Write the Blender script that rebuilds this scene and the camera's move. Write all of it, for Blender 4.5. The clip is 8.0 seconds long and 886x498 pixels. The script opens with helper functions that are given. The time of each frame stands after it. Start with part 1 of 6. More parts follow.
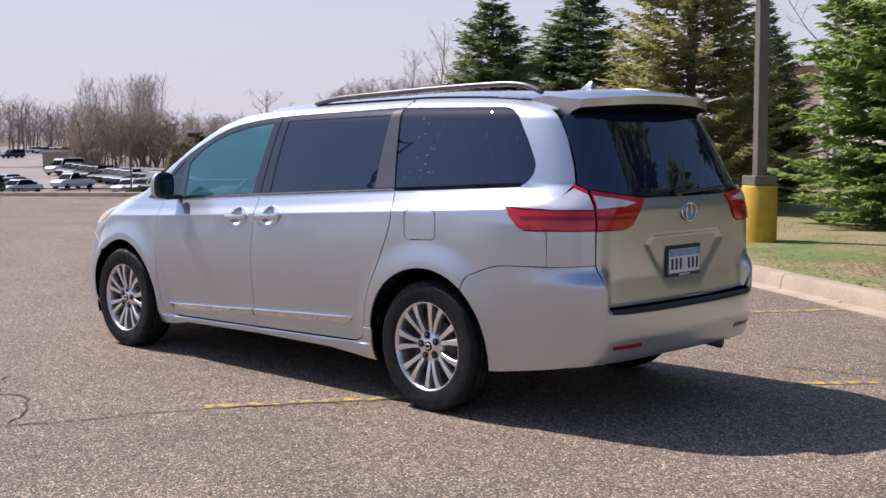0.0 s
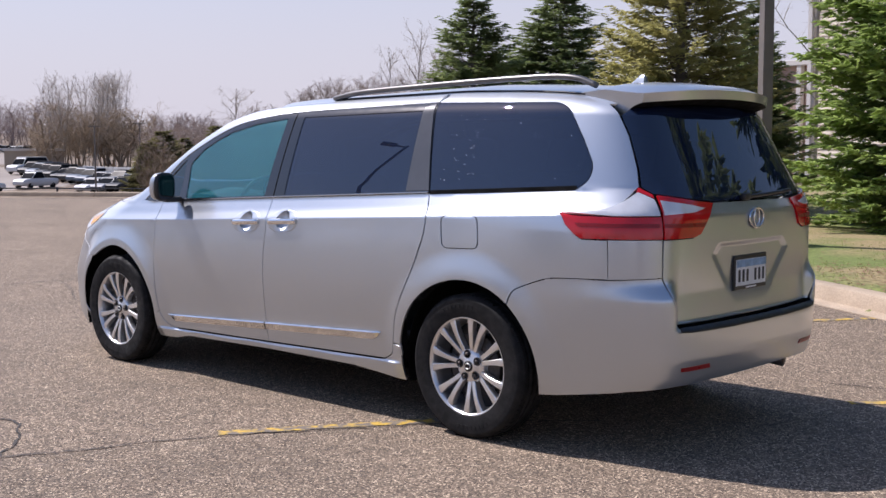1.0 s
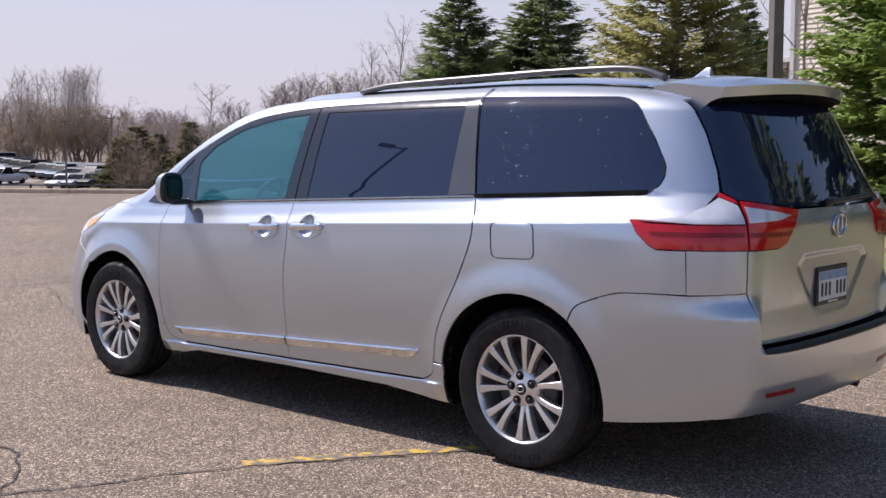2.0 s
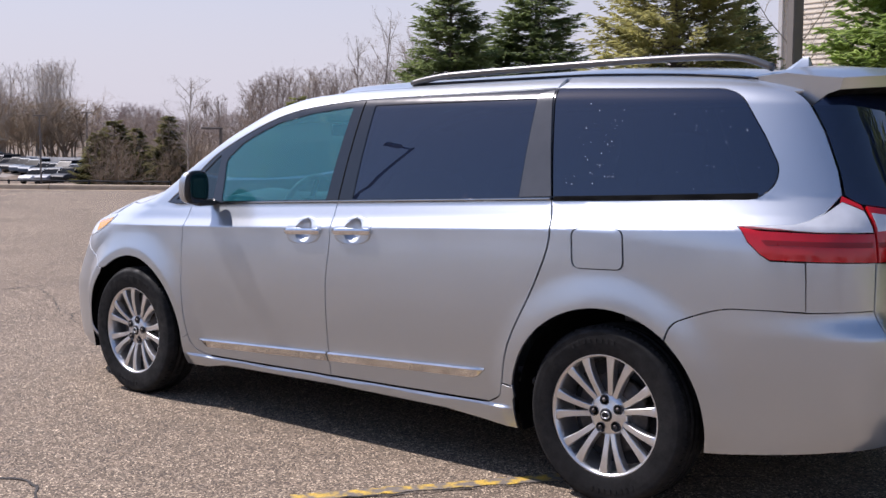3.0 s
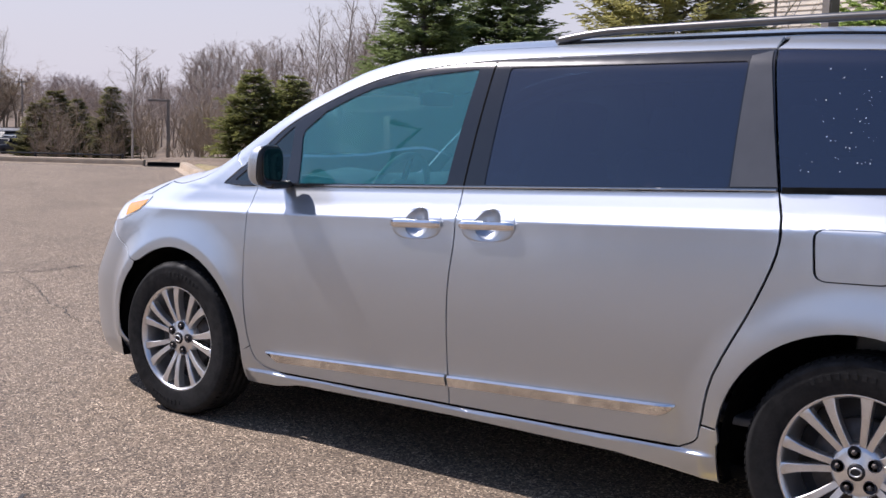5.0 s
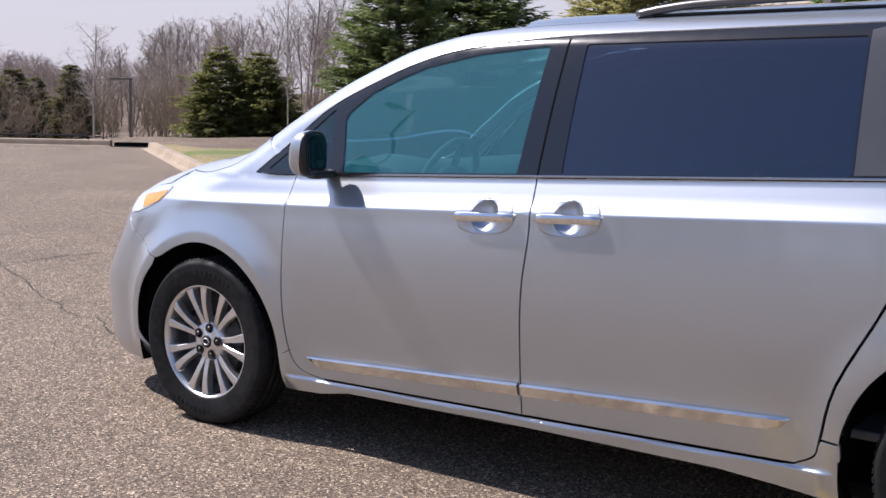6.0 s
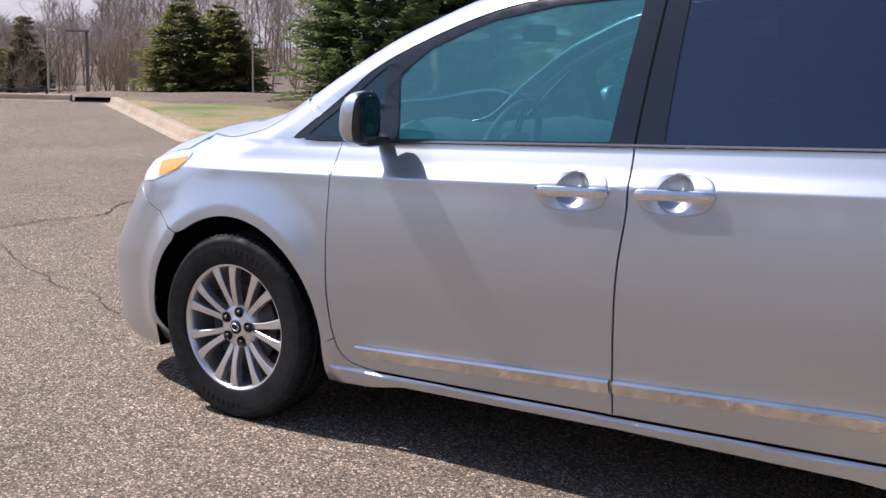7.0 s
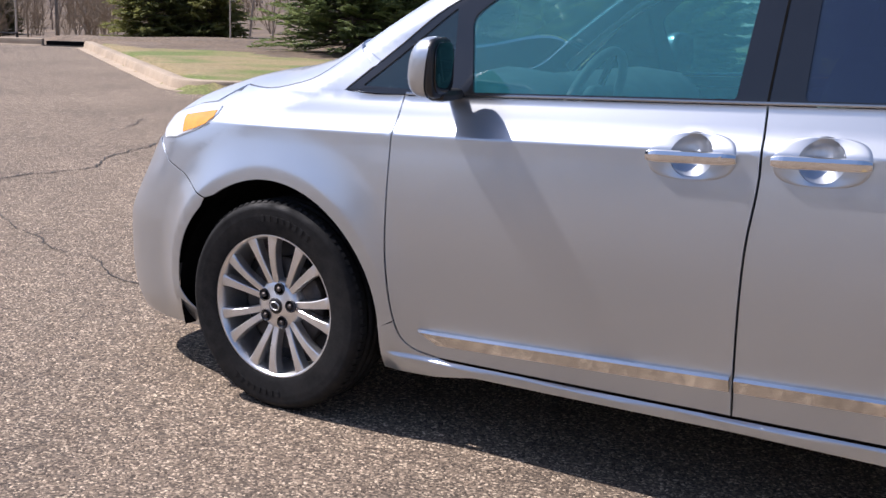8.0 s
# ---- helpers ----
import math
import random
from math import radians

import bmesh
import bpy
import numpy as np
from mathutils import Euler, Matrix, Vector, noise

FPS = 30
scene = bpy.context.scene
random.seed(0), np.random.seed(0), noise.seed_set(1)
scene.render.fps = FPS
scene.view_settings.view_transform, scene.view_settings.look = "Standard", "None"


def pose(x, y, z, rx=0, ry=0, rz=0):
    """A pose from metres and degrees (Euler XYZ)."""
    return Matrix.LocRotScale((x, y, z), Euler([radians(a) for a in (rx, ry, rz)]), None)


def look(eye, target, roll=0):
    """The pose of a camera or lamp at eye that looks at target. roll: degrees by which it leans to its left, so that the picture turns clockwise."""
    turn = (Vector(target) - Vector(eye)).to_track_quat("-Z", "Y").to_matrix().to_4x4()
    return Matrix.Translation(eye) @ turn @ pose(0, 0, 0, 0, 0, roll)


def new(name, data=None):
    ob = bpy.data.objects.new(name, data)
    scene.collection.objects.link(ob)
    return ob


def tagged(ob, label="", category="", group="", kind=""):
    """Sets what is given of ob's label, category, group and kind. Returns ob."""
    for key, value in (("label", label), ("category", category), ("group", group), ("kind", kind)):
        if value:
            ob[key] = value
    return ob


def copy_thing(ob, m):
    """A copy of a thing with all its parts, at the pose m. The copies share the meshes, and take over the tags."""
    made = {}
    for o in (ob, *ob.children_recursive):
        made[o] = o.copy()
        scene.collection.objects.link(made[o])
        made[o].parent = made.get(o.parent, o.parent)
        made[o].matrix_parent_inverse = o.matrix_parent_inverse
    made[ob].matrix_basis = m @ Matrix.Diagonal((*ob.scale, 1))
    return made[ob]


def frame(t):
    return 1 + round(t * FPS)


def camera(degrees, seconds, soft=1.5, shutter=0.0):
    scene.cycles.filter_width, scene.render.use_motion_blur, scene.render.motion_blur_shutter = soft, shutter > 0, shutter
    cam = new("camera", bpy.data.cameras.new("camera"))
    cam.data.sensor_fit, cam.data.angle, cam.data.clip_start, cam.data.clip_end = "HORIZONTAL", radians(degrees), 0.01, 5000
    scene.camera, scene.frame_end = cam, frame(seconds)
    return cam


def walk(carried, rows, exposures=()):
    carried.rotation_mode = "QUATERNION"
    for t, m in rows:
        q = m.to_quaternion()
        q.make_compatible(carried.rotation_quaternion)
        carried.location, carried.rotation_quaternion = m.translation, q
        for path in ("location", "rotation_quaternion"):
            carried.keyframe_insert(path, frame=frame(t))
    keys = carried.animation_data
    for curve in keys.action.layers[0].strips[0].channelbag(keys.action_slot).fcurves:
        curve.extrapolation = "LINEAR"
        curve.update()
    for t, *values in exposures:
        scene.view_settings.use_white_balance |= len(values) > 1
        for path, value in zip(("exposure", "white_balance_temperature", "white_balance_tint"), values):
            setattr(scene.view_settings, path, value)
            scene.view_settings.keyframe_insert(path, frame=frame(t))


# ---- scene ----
from mathutils import geometry

cam = camera(41.6, 8.0, soft=1.5)
PATH = [
    (0, (4.406, -5.271, 1.405), (3.011, -3.848, 1.233), -0.3),
    (0.5, (4.043, -5.198, 1.417), (2.672, -3.752, 1.245), -0.2),
    (1, (3.718, -5.1, 1.401), (2.367, -3.636, 1.229), -0.1),
    (1.5, (3.4, -5.008, 1.41), (2.069, -3.526, 1.235), 0.0),
    (3, (2.415, -4.76, 1.414), (1.134, -3.235, 1.229), 0.3),
    (3.5, (2.06, -4.692, 1.406), (0.802, -3.149, 1.215), 0.5),
    (4, (1.732, -4.614, 1.4), (0.497, -3.054, 1.2), 0.7),
    (4.5, (1.397, -4.514, 1.396), (0.182, -2.939, 1.184), 0.8),
    (4.7, (1.27, -4.484, 1.383), (0.064, -2.903, 1.17), 1.1),
    (5.8, (0.586, -4.279, 1.369), (-0.557, -2.657, 1.123), 1.4),
    (6, (0.507, -4.309, 1.388), (-0.626, -2.681, 1.13), 1.1),
    (6.5, (0.215, -4.206, 1.381), (-0.891, -2.564, 1.095), 1.2),
    (7, (-0.101, -4.105, 1.386), (-1.164, -2.443, 1.054), 1.4),
    (7.5, (-0.398, -3.966, 1.366), (-1.432, -2.294, 0.998), 1.6),
    (8, (-0.664, -3.831, 1.357), (-1.673, -2.155, 0.939), 1.9),
]
walk(cam, [(t, look(eye, target, roll)) for t, eye, target, roll in PATH], [(0, 0.42, 6250, 20), (6.5, 0.45, 6250, 19), (8, 0.52, 6250, 19)])

# ---- daylight: a clear hazy spring noon, the sun ahead of the van ----
TO_SUN = Vector((-0.75, -0.17, 1.0)).normalized()
world = bpy.data.worlds.new("sky")
scene.world = world
world.use_nodes = True
sky = world.node_tree.nodes.new("ShaderNodeTexSky")
sky.sky_type, sky.sun_disc = "NISHITA", False
sky.sun_elevation, sky.sun_rotation = math.asin(TO_SUN.z), math.atan2(TO_SUN.x, TO_SUN.y)
sky.air_density, sky.dust_density, sky.ozone_density = 1.0, 0.7, 1.5
# a deep spring blue overhead, washed out by even haze low down
blue, haze = world.node_tree.nodes.new("ShaderNodeHueSaturation"), world.node_tree.nodes.new("ShaderNodeMix")
haze.data_type, haze.inputs[7].default_value = "RGBA", (5.1, 5.0, 5.4, 1)
blue.inputs["Saturation"].default_value = 1.06
coord, axes, low_down = (world.node_tree.nodes.new("ShaderNode" + k) for k in ("TexCoord", "SeparateXYZ", "MapRange"))
low_down.interpolation_type = "SMOOTHSTEP"
for i, v in enumerate((0.0, 0.42, 0.95, 0.0)):
    low_down.inputs[1 + i].default_value = v
world.node_tree.links.new(coord.outputs["Generated"], axes.inputs[0])
world.node_tree.links.new(axes.outputs[2], low_down.inputs[0])
world.node_tree.links.new(low_down.outputs[0], haze.inputs[0])
world.node_tree.links.new(sky.outputs[0], blue.inputs["Color"])
world.node_tree.links.new(blue.outputs[0], haze.inputs[6])
world.node_tree.links.new(haze.outputs[2], world.node_tree.nodes["Background"].inputs[0])
world.node_tree.nodes["Background"].inputs[1].default_value = 0.098
sun = new("sun", bpy.data.lights.new("sun", "SUN"))
sun.data.energy, sun.data.angle, sun.data.color = 3.9, radians(0.53), (1.0, 0.955, 0.89)
sun.matrix_world = look(TO_SUN * 50, (0, 0, 0))


# ---- materials ----
def material(name, color, rough=0.5, metal=0.0, vary=0.12, scale=6.0, fine=0.0, fine_scale=150.0, bump=0.0, bump_scale=200.0, coat=0.0, second=None, spots=(0.45, 0.6)):
    """A surface with a coarse change of tone (vary, or towards a second colour), a fine grain and a relief."""
    m = bpy.data.materials.new(name)
    m.use_nodes = True
    nt = m.node_tree
    b = nt.nodes["Principled BSDF"]
    b.inputs["Roughness"].default_value, b.inputs["Metallic"].default_value = rough, metal
    b.inputs["Coat Weight"].default_value, b.inputs["Coat Roughness"].default_value = coat, 0.03
    at = nt.nodes.new("ShaderNodeTexCoord").outputs["Object"]

    def grain(size, detail=4.0):
        n = nt.nodes.new("ShaderNodeTexNoise")
        n.inputs["Scale"].default_value, n.inputs["Detail"].default_value = size, detail
        nt.links.new(at, n.inputs["Vector"])
        return n.outputs["Fac"]

    def ranged(value, lo, hi, a, c):
        n = nt.nodes.new("ShaderNodeMapRange")
        for i, v in enumerate((lo, hi, a, c)):
            n.inputs[1 + i].default_value = v
        nt.links.new(value, n.inputs[0])
        return n.outputs[0]

    def mix(fac, a, c, mode="MIX"):
        n = nt.nodes.new("ShaderNodeMix")
        n.data_type, n.blend_type = "RGBA", mode
        for i, v in ((0, fac), (6, a), (7, c)):
            if hasattr(v, "is_linked"):
                nt.links.new(v, n.inputs[i])
            else:
                n.inputs[i].default_value = v
        return n.outputs[2]

    rgb = (*color, 1)
    coarse = grain(scale)
    if second:
        out = mix(ranged(coarse, *spots, 0, 1), rgb, (*second, 1))
    else:
        out = mix(ranged(coarse, 0.3, 0.7, 0, 1), tuple(c * (1 - vary) for c in color) + (1,), tuple(min(1, c * (1 + vary)) for c in color) + (1,))
    if fine:
        tone = ranged(grain(fine_scale, 3.0), 0.3, 0.7, 1 - fine, 1 + fine)
        out = mix(1.0, out, tone, "MULTIPLY")
    nt.links.new(out, b.inputs["Base Color"])
    if vary:
        nt.links.new(ranged(grain(scale * 2.3), 0.3, 0.7, max(0.01, rough * (1 - vary)), min(1, rough * (1 + vary))), b.inputs["Roughness"])
    if bump:
        n = nt.nodes.new("ShaderNodeBump")
        n.inputs["Strength"].default_value, n.inputs["Distance"].default_value = bump, 0.004
        nt.links.new(grain(bump_scale), n.inputs["Height"])
        nt.links.new(n.outputs[0], b.inputs["Normal"])
    return m


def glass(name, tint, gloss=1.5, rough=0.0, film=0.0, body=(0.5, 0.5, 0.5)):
    """A tinted sheet: it lets the tint's share of light through and mirrors by Fresnel; film mixes in an even diffuse
    body colour that stands in for reflected sky.
    """
    m = bpy.data.materials.new(name)
    m.use_nodes = True
    nt = m.node_tree
    nt.nodes.remove(nt.nodes["Principled BSDF"])
    clear, shine = nt.nodes.new("ShaderNodeBsdfTransparent"), nt.nodes.new("ShaderNodeBsdfGlossy")
    clear.inputs[0].default_value = (*tint, 1)
    shine.inputs[0].default_value, shine.inputs["Roughness"].default_value = (1, 1, 1, 1), rough
    # Schlick's curve, the same from either side of the sheet
    slant, curve, f, mixed = (nt.nodes.new("ShaderNode" + k) for k in ("LayerWeight", "Math", "MapRange", "MixShader"))
    slant.inputs[0].default_value = 0.5
    curve.operation, curve.inputs[1].default_value = "POWER", 5.0
    f.inputs[3].default_value, f.inputs[4].default_value = ((gloss - 1) / (gloss + 1)) ** 2, 1.0
    nt.links.new(slant.outputs["Facing"], curve.inputs[0])
    nt.links.new(curve.outputs[0], f.inputs[0])
    veil, hazy = nt.nodes.new("ShaderNodeBsdfDiffuse"), nt.nodes.new("ShaderNodeMixShader")
    veil.inputs[0].default_value, hazy.inputs[0].default_value = (*body, 1), film
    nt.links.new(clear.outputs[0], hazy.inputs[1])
    nt.links.new(veil.outputs[0], hazy.inputs[2])
    for a, c in ((f.outputs[0], 0), (hazy.outputs[0], 1), (shine.outputs[0], 2)):
        nt.links.new(a, mixed.inputs[c])
    nt.links.new(mixed.outputs[0], nt.nodes["Material Output"].inputs[0])
    return m


def asphalt_material():
    """Worn asphalt: pale and dark stones in a grey binder, faint stains."""
    m = material("asphalt", (0.2, 0.2, 0.2), 0.9)
    nt = m.node_tree
    b = nt.nodes["Principled BSDF"]
    at = nt.nodes.new("ShaderNodeTexCoord").outputs["Object"]
    stones = nt.nodes.new("ShaderNodeTexVoronoi")
    stones.inputs["Scale"].default_value = 135
    grit = nt.nodes.new("ShaderNodeTexVoronoi")
    grit.inputs["Scale"].default_value = 330
    big = nt.nodes.new("ShaderNodeTexNoise")
    big.inputs["Scale"].default_value, big.inputs["Detail"].default_value = 0.7, 6
    mid = nt.nodes.new("ShaderNodeTexNoise")
    mid.inputs["Scale"].default_value, mid.inputs["Detail"].default_value = 9, 5
    for n in (stones, grit, big, mid):
        nt.links.new(at, n.inputs["Vector"])
    sep = nt.nodes.new("ShaderNodeSeparateColor")
    nt.links.new(stones.outputs["Color"], sep.inputs[0])
    ramp_node = nt.nodes.new("ShaderNodeValToRGB")
    r = ramp_node.color_ramp
    r.elements[0].position, r.elements[0].color = 0.0, (0.045, 0.034, 0.027, 1)
    r.elements[1].position, r.elements[1].color = 1.0, (0.66, 0.55, 0.44, 1)
    for pos, col in ((0.35, (0.120, 0.093, 0.073, 1)), (0.72, (0.215, 0.167, 0.130, 1)), (0.90, (0.37, 0.295, 0.23, 1))):
        e = r.elements.new(pos)
        e.color = col
    nt.links.new(sep.outputs[0], ramp_node.inputs[0])
    sep2 = nt.nodes.new("ShaderNodeSeparateColor")
    nt.links.new(grit.outputs["Color"], sep2.inputs[0])

    def ranged(value, lo, hi, a, c):
        n = nt.nodes.new("ShaderNodeMapRange")
        for i, v in enumerate((lo, hi, a, c)):
            n.inputs[1 + i].default_value = v
        nt.links.new(value, n.inputs[0])
        return n.outputs[0]

    def times(a, c):
        n = nt.nodes.new("ShaderNodeMix")
        n.data_type, n.blend_type = "RGBA", "MULTIPLY"
        n.inputs[0].default_value = 1
        nt.links.new(a, n.inputs[6])
        nt.links.new(c, n.inputs[7])
        return n.outputs[2]

    out = times(ramp_node.outputs[0], ranged(sep2.outputs[1], 0, 1, 0.76, 1.24))
    out = times(out, ranged(big.outputs["Fac"], 0.35, 0.65, 0.86, 1.12))
    out = times(out, ranged(mid.outputs["Fac"], 0.3, 0.7, 0.88, 1.12))
    warm = nt.nodes.new("ShaderNodeMix")
    warm.data_type, warm.blend_type = "RGBA", "MULTIPLY"
    warm.inputs[0].default_value, warm.inputs[7].default_value = 1, (1.13, 1.09, 0.98, 1)
    nt.links.new(out, warm.inputs[6])
    nt.links.new(warm.outputs[2], b.inputs["Base Color"])
    bump = nt.nodes.new("ShaderNodeBump")
    bump.inputs["Strength"].default_value, bump.inputs["Distance"].default_value = 0.55, 0.004
    nt.links.new(stones.outputs["Distance"], bump.inputs["Height"])
    bump.invert = True
    nt.links.new(bump.outputs[0], b.inputs["Normal"])
    return m


PAINT = material("silver metallic paint", (0.48, 0.53, 0.59), 0.22, 0.90, vary=0.03, scale=3, fine=0.05, fine_scale=900, coat=1.0)
# the flakes lie at many angles: a second, broad lobe beside the smooth one
flake, flaked = PAINT.node_tree.nodes.new("ShaderNodeBsdfAnisotropic"), PAINT.node_tree.nodes.new("ShaderNodeMixShader")
flake.inputs["Color"].default_value, flake.inputs["Roughness"].default_value = (0.63, 0.66, 0.70, 1), 0.50
flaked.inputs[0].default_value = 0.37
PAINT.node_tree.links.new(PAINT.node_tree.nodes["Principled BSDF"].outputs[0], flaked.inputs[1])
PAINT.node_tree.links.new(flake.outputs[0], flaked.inputs[2])
PAINT.node_tree.links.new(flaked.outputs[0], PAINT.node_tree.nodes["Material Output"].inputs[0])
TRIM = material("satin black plastic", (0.018, 0.018, 0.02), 0.38, vary=0.15, scale=15, fine=0.2, fine_scale=400)
PILLAR = material("gloss black pillar cover", (0.012, 0.013, 0.016), 0.16, vary=0.1, scale=8, coat=0.6)
CPILLAR = material("grey pillar cover", (0.085, 0.085, 0.088), 0.2, vary=0.1, scale=8, coat=0.5)
UNDER = material("near-black for underbody, seals and shade", (0.008, 0.008, 0.008), 0.9, vary=0.3, scale=9, bump=0.3, bump_scale=60)
UNDER.node_tree.nodes["Principled BSDF"].inputs["Specular IOR Level"].default_value = 0.05
CHROME = material("chrome", (0.80, 0.80, 0.81), 0.12, 1.0, vary=0.03, scale=20)
SATIN = material("polished rubbing strip", (0.72, 0.71, 0.70), 0.12, 1.0, vary=0.12, scale=8, fine=0.05, fine_scale=300)
RUBBER = material("tyre rubber", (0.012, 0.012, 0.0125), 0.75, vary=0.3, scale=9, fine=0.25, fine_scale=120, bump=0.2, bump_scale=300)
ALLOY = material("machined alloy", (0.76, 0.76, 0.76), 0.33, 0.90, vary=0.06, scale=12, fine=0.08, fine_scale=300)
RUBBER.node_tree.nodes["Principled BSDF"].inputs["Specular IOR Level"].default_value = 0.3
POCKET = material("near-black wheel inside and hub cap", (0.025, 0.025, 0.028), 0.5, 0.3, vary=0.2, scale=20)
IRON = material("brake iron", (0.10, 0.09, 0.085), 0.5, 0.7, vary=0.3, scale=25)
RED = material("red lamp lens", (0.53, 0.007, 0.011), 0.10, vary=0.12, scale=14, coat=0.5)
DEEPRED = material("dark red lamp core", (0.26, 0.004, 0.006), 0.3, vary=0.1, scale=14)
CLEARLENS = material("clear lamp lens", (0.78, 0.79, 0.80), 0.16, 0.25, vary=0.1, scale=14, coat=1.0)
DULLCHROME = material("window line chrome", (0.42, 0.40, 0.39), 0.2, 1.0, vary=0.05, scale=10)
HEADLENS = material("clear headlamp lens", (0.80, 0.83, 0.87), 0.10, vary=0.12, scale=40, coat=1.0)
AMBER = material("amber lamp lens", (0.95, 0.40, 0.0), 0.2, vary=0.12, scale=30, coat=1.0)
# the film colours put reflected sky into the panes
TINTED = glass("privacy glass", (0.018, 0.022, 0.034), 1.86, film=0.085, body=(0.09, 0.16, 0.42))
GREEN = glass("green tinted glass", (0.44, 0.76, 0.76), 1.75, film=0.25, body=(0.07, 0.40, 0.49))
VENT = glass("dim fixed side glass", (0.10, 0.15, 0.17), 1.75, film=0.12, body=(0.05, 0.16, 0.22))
SCREEN = glass("pale veiled windscreen", (0.44, 0.70, 0.70), 1.6, film=0.48, body=(0.30, 0.46, 0.46))
CLOTH = material("grey seat leather", (0.30, 0.30, 0.295), 0.6, vary=0.15, scale=10, bump=0.3, bump_scale=90)
DASH = material("grey dashboard", (0.17, 0.172, 0.175), 0.6, vary=0.1, scale=10, bump=0.2, bump_scale=300)
LINER = material("light grey lining", (0.52, 0.52, 0.50), 0.85, vary=0.06, scale=6, bump=0.2, bump_scale=300)
MIRROR = material("mirror glass", (0.06, 0.062, 0.065), 0.02, 1.0, vary=0.0)
SPECK = material("dried water spots", (0.75, 0.77, 0.8), 0.7, vary=0.1)
PLATE_WHITE = material("plate white", (0.72, 0.74, 0.74), 0.4, vary=0.06, scale=30)
PLATE_BLUE = material("plate blue", (0.24, 0.38, 0.55), 0.4, vary=0.25, scale=30)
INK = material("dark ink", (0.02, 0.022, 0.03), 0.5)
ASPHALT = asphalt_material()
CRACK = material("tarry crack", (0.05, 0.043, 0.037), 0.95, vary=0.35, scale=30, bump=0.5, bump_scale=90)
YELLOW = material("worn yellow line paint", (0.62, 0.40, 0.06), 0.8, scale=16, second=(0.19, 0.16, 0.13), spots=(0.40, 0.56), fine=0.25, fine_scale=110)
CONCRETE = material("kerb concrete", (0.45, 0.355, 0.255), 0.9, vary=0.14, scale=2.2, fine=0.16, fine_scale=70, bump=0.5, bump_scale=60)
POST_YELLOW = material("yellow painted concrete", (0.62, 0.37, 0.03), 0.75, vary=0.14, scale=3, fine=0.1, fine_scale=50, bump=0.3, bump_scale=40)
BRONZE = material("bronze painted steel", (0.19, 0.17, 0.15), 0.5, 0.2, vary=0.15, scale=3)
GRASSLAND = material("spring turf and litter", (0.155, 0.195, 0.05), 0.95, scale=0.6, second=(0.31, 0.24, 0.12), spots=(0.40, 0.57), fine=0.35, fine_scale=25, bump=0.6, bump_scale=30)
LITTER = material("woodland floor", (0.17, 0.122, 0.08), 0.95, vary=0.25, scale=0.4, fine=0.4, fine_scale=12, bump=0.6, bump_scale=20)


def leafy(name, color, through_share=0.55, glow=(1.35, 1.3, 1.15)):
    """Foliage: part of the light goes through it."""
    m = material(name, color, 0.7, vary=0.35, scale=0.9)
    nt = m.node_tree
    b, out = nt.nodes["Principled BSDF"], nt.nodes["Material Output"]
    soft, mixed = nt.nodes.new("ShaderNodeBsdfTranslucent"), nt.nodes.new("ShaderNodeMixShader")
    soft.inputs[0].default_value = (*(min(1.0, c * g) for c, g in zip(color, glow)), 1)
    mixed.inputs[0].default_value = through_share
    nt.links.new(b.outputs[0], mixed.inputs[1])
    nt.links.new(soft.outputs[0], mixed.inputs[2])
    nt.links.new(mixed.outputs[0], out.inputs[0])
    return m


BLADE = leafy("grass blades", (0.19, 0.25, 0.055), 0.5)
DRYGRASS = leafy("dry leaf litter", (0.24, 0.155, 0.09), 0.3)
NEEDLE = leafy("spruce needles", (0.215, 0.27, 0.12))
NEEDLE_BRIGHT = leafy("fresh spruce needles", (0.29, 0.385, 0.13))
NEEDLE_BROWN = leafy("bronzed spruce needles", (0.41, 0.40, 0.19))
BARK = material("grey bark", (0.16, 0.135, 0.115), 0.95, vary=0.25, scale=3, bump=0.6, bump_scale=25)
TWIG = leafy("bare twigs", (0.28, 0.23, 0.20), 0.3, (1.1, 1.05, 1.0))
PALETWIG = leafy("pale bare twigs", (0.40, 0.36, 0.32), 0.3, (1.1, 1.05, 1.0))
DUSKTWIG = leafy("far dusky twigs", (0.25, 0.20, 0.19), 0.3, (1.1, 1.05, 1.0))
BRUSH = leafy("brown brush", (0.30, 0.24, 0.175), 0.4, (1.1, 1.05, 1.0))
SIDING = material("beige siding", (0.78, 0.69, 0.56), 0.8, vary=0.08, scale=2)
ROOFING = material("brown shingles", (0.13, 0.105, 0.09), 0.9, vary=0.2, scale=3)
FAR_WHITE = material("off-white wall panels", (0.62, 0.60, 0.57), 0.8, vary=0.06, scale=0.2)
CARGLASS = material("parked car glass", (0.010, 0.012, 0.015), 0.12, vary=0.1)
CARGLASS.node_tree.nodes["Principled BSDF"].inputs["Specular IOR Level"].default_value = 0.02
NEEDLE_DULL = leafy("dull juniper needles", (0.18, 0.175, 0.08))
NEEDLE_OLIVE = leafy("olive spruce needles", (0.25, 0.265, 0.105))


# ---- mesh helpers ----
def mesh_ob(name, verts, faces, mat, parent=None, label="", smooth=False, normals=None):
    me = bpy.data.meshes.new(name)
    me.from_pydata([tuple(map(float, v)) for v in verts], [], [tuple(map(int, f)) for f in faces])
    me.materials.append(mat)
    if smooth:
        me.polygons.foreach_set("use_smooth", [True] * len(me.polygons))
    me.update()
    if normals is not None:
        me.normals_split_custom_set_from_vertices([tuple(map(float, n)) for n in normals])
    ob = new(name, me)
    ob.parent = parent
    if label:
        ob["label"] = label
    return ob


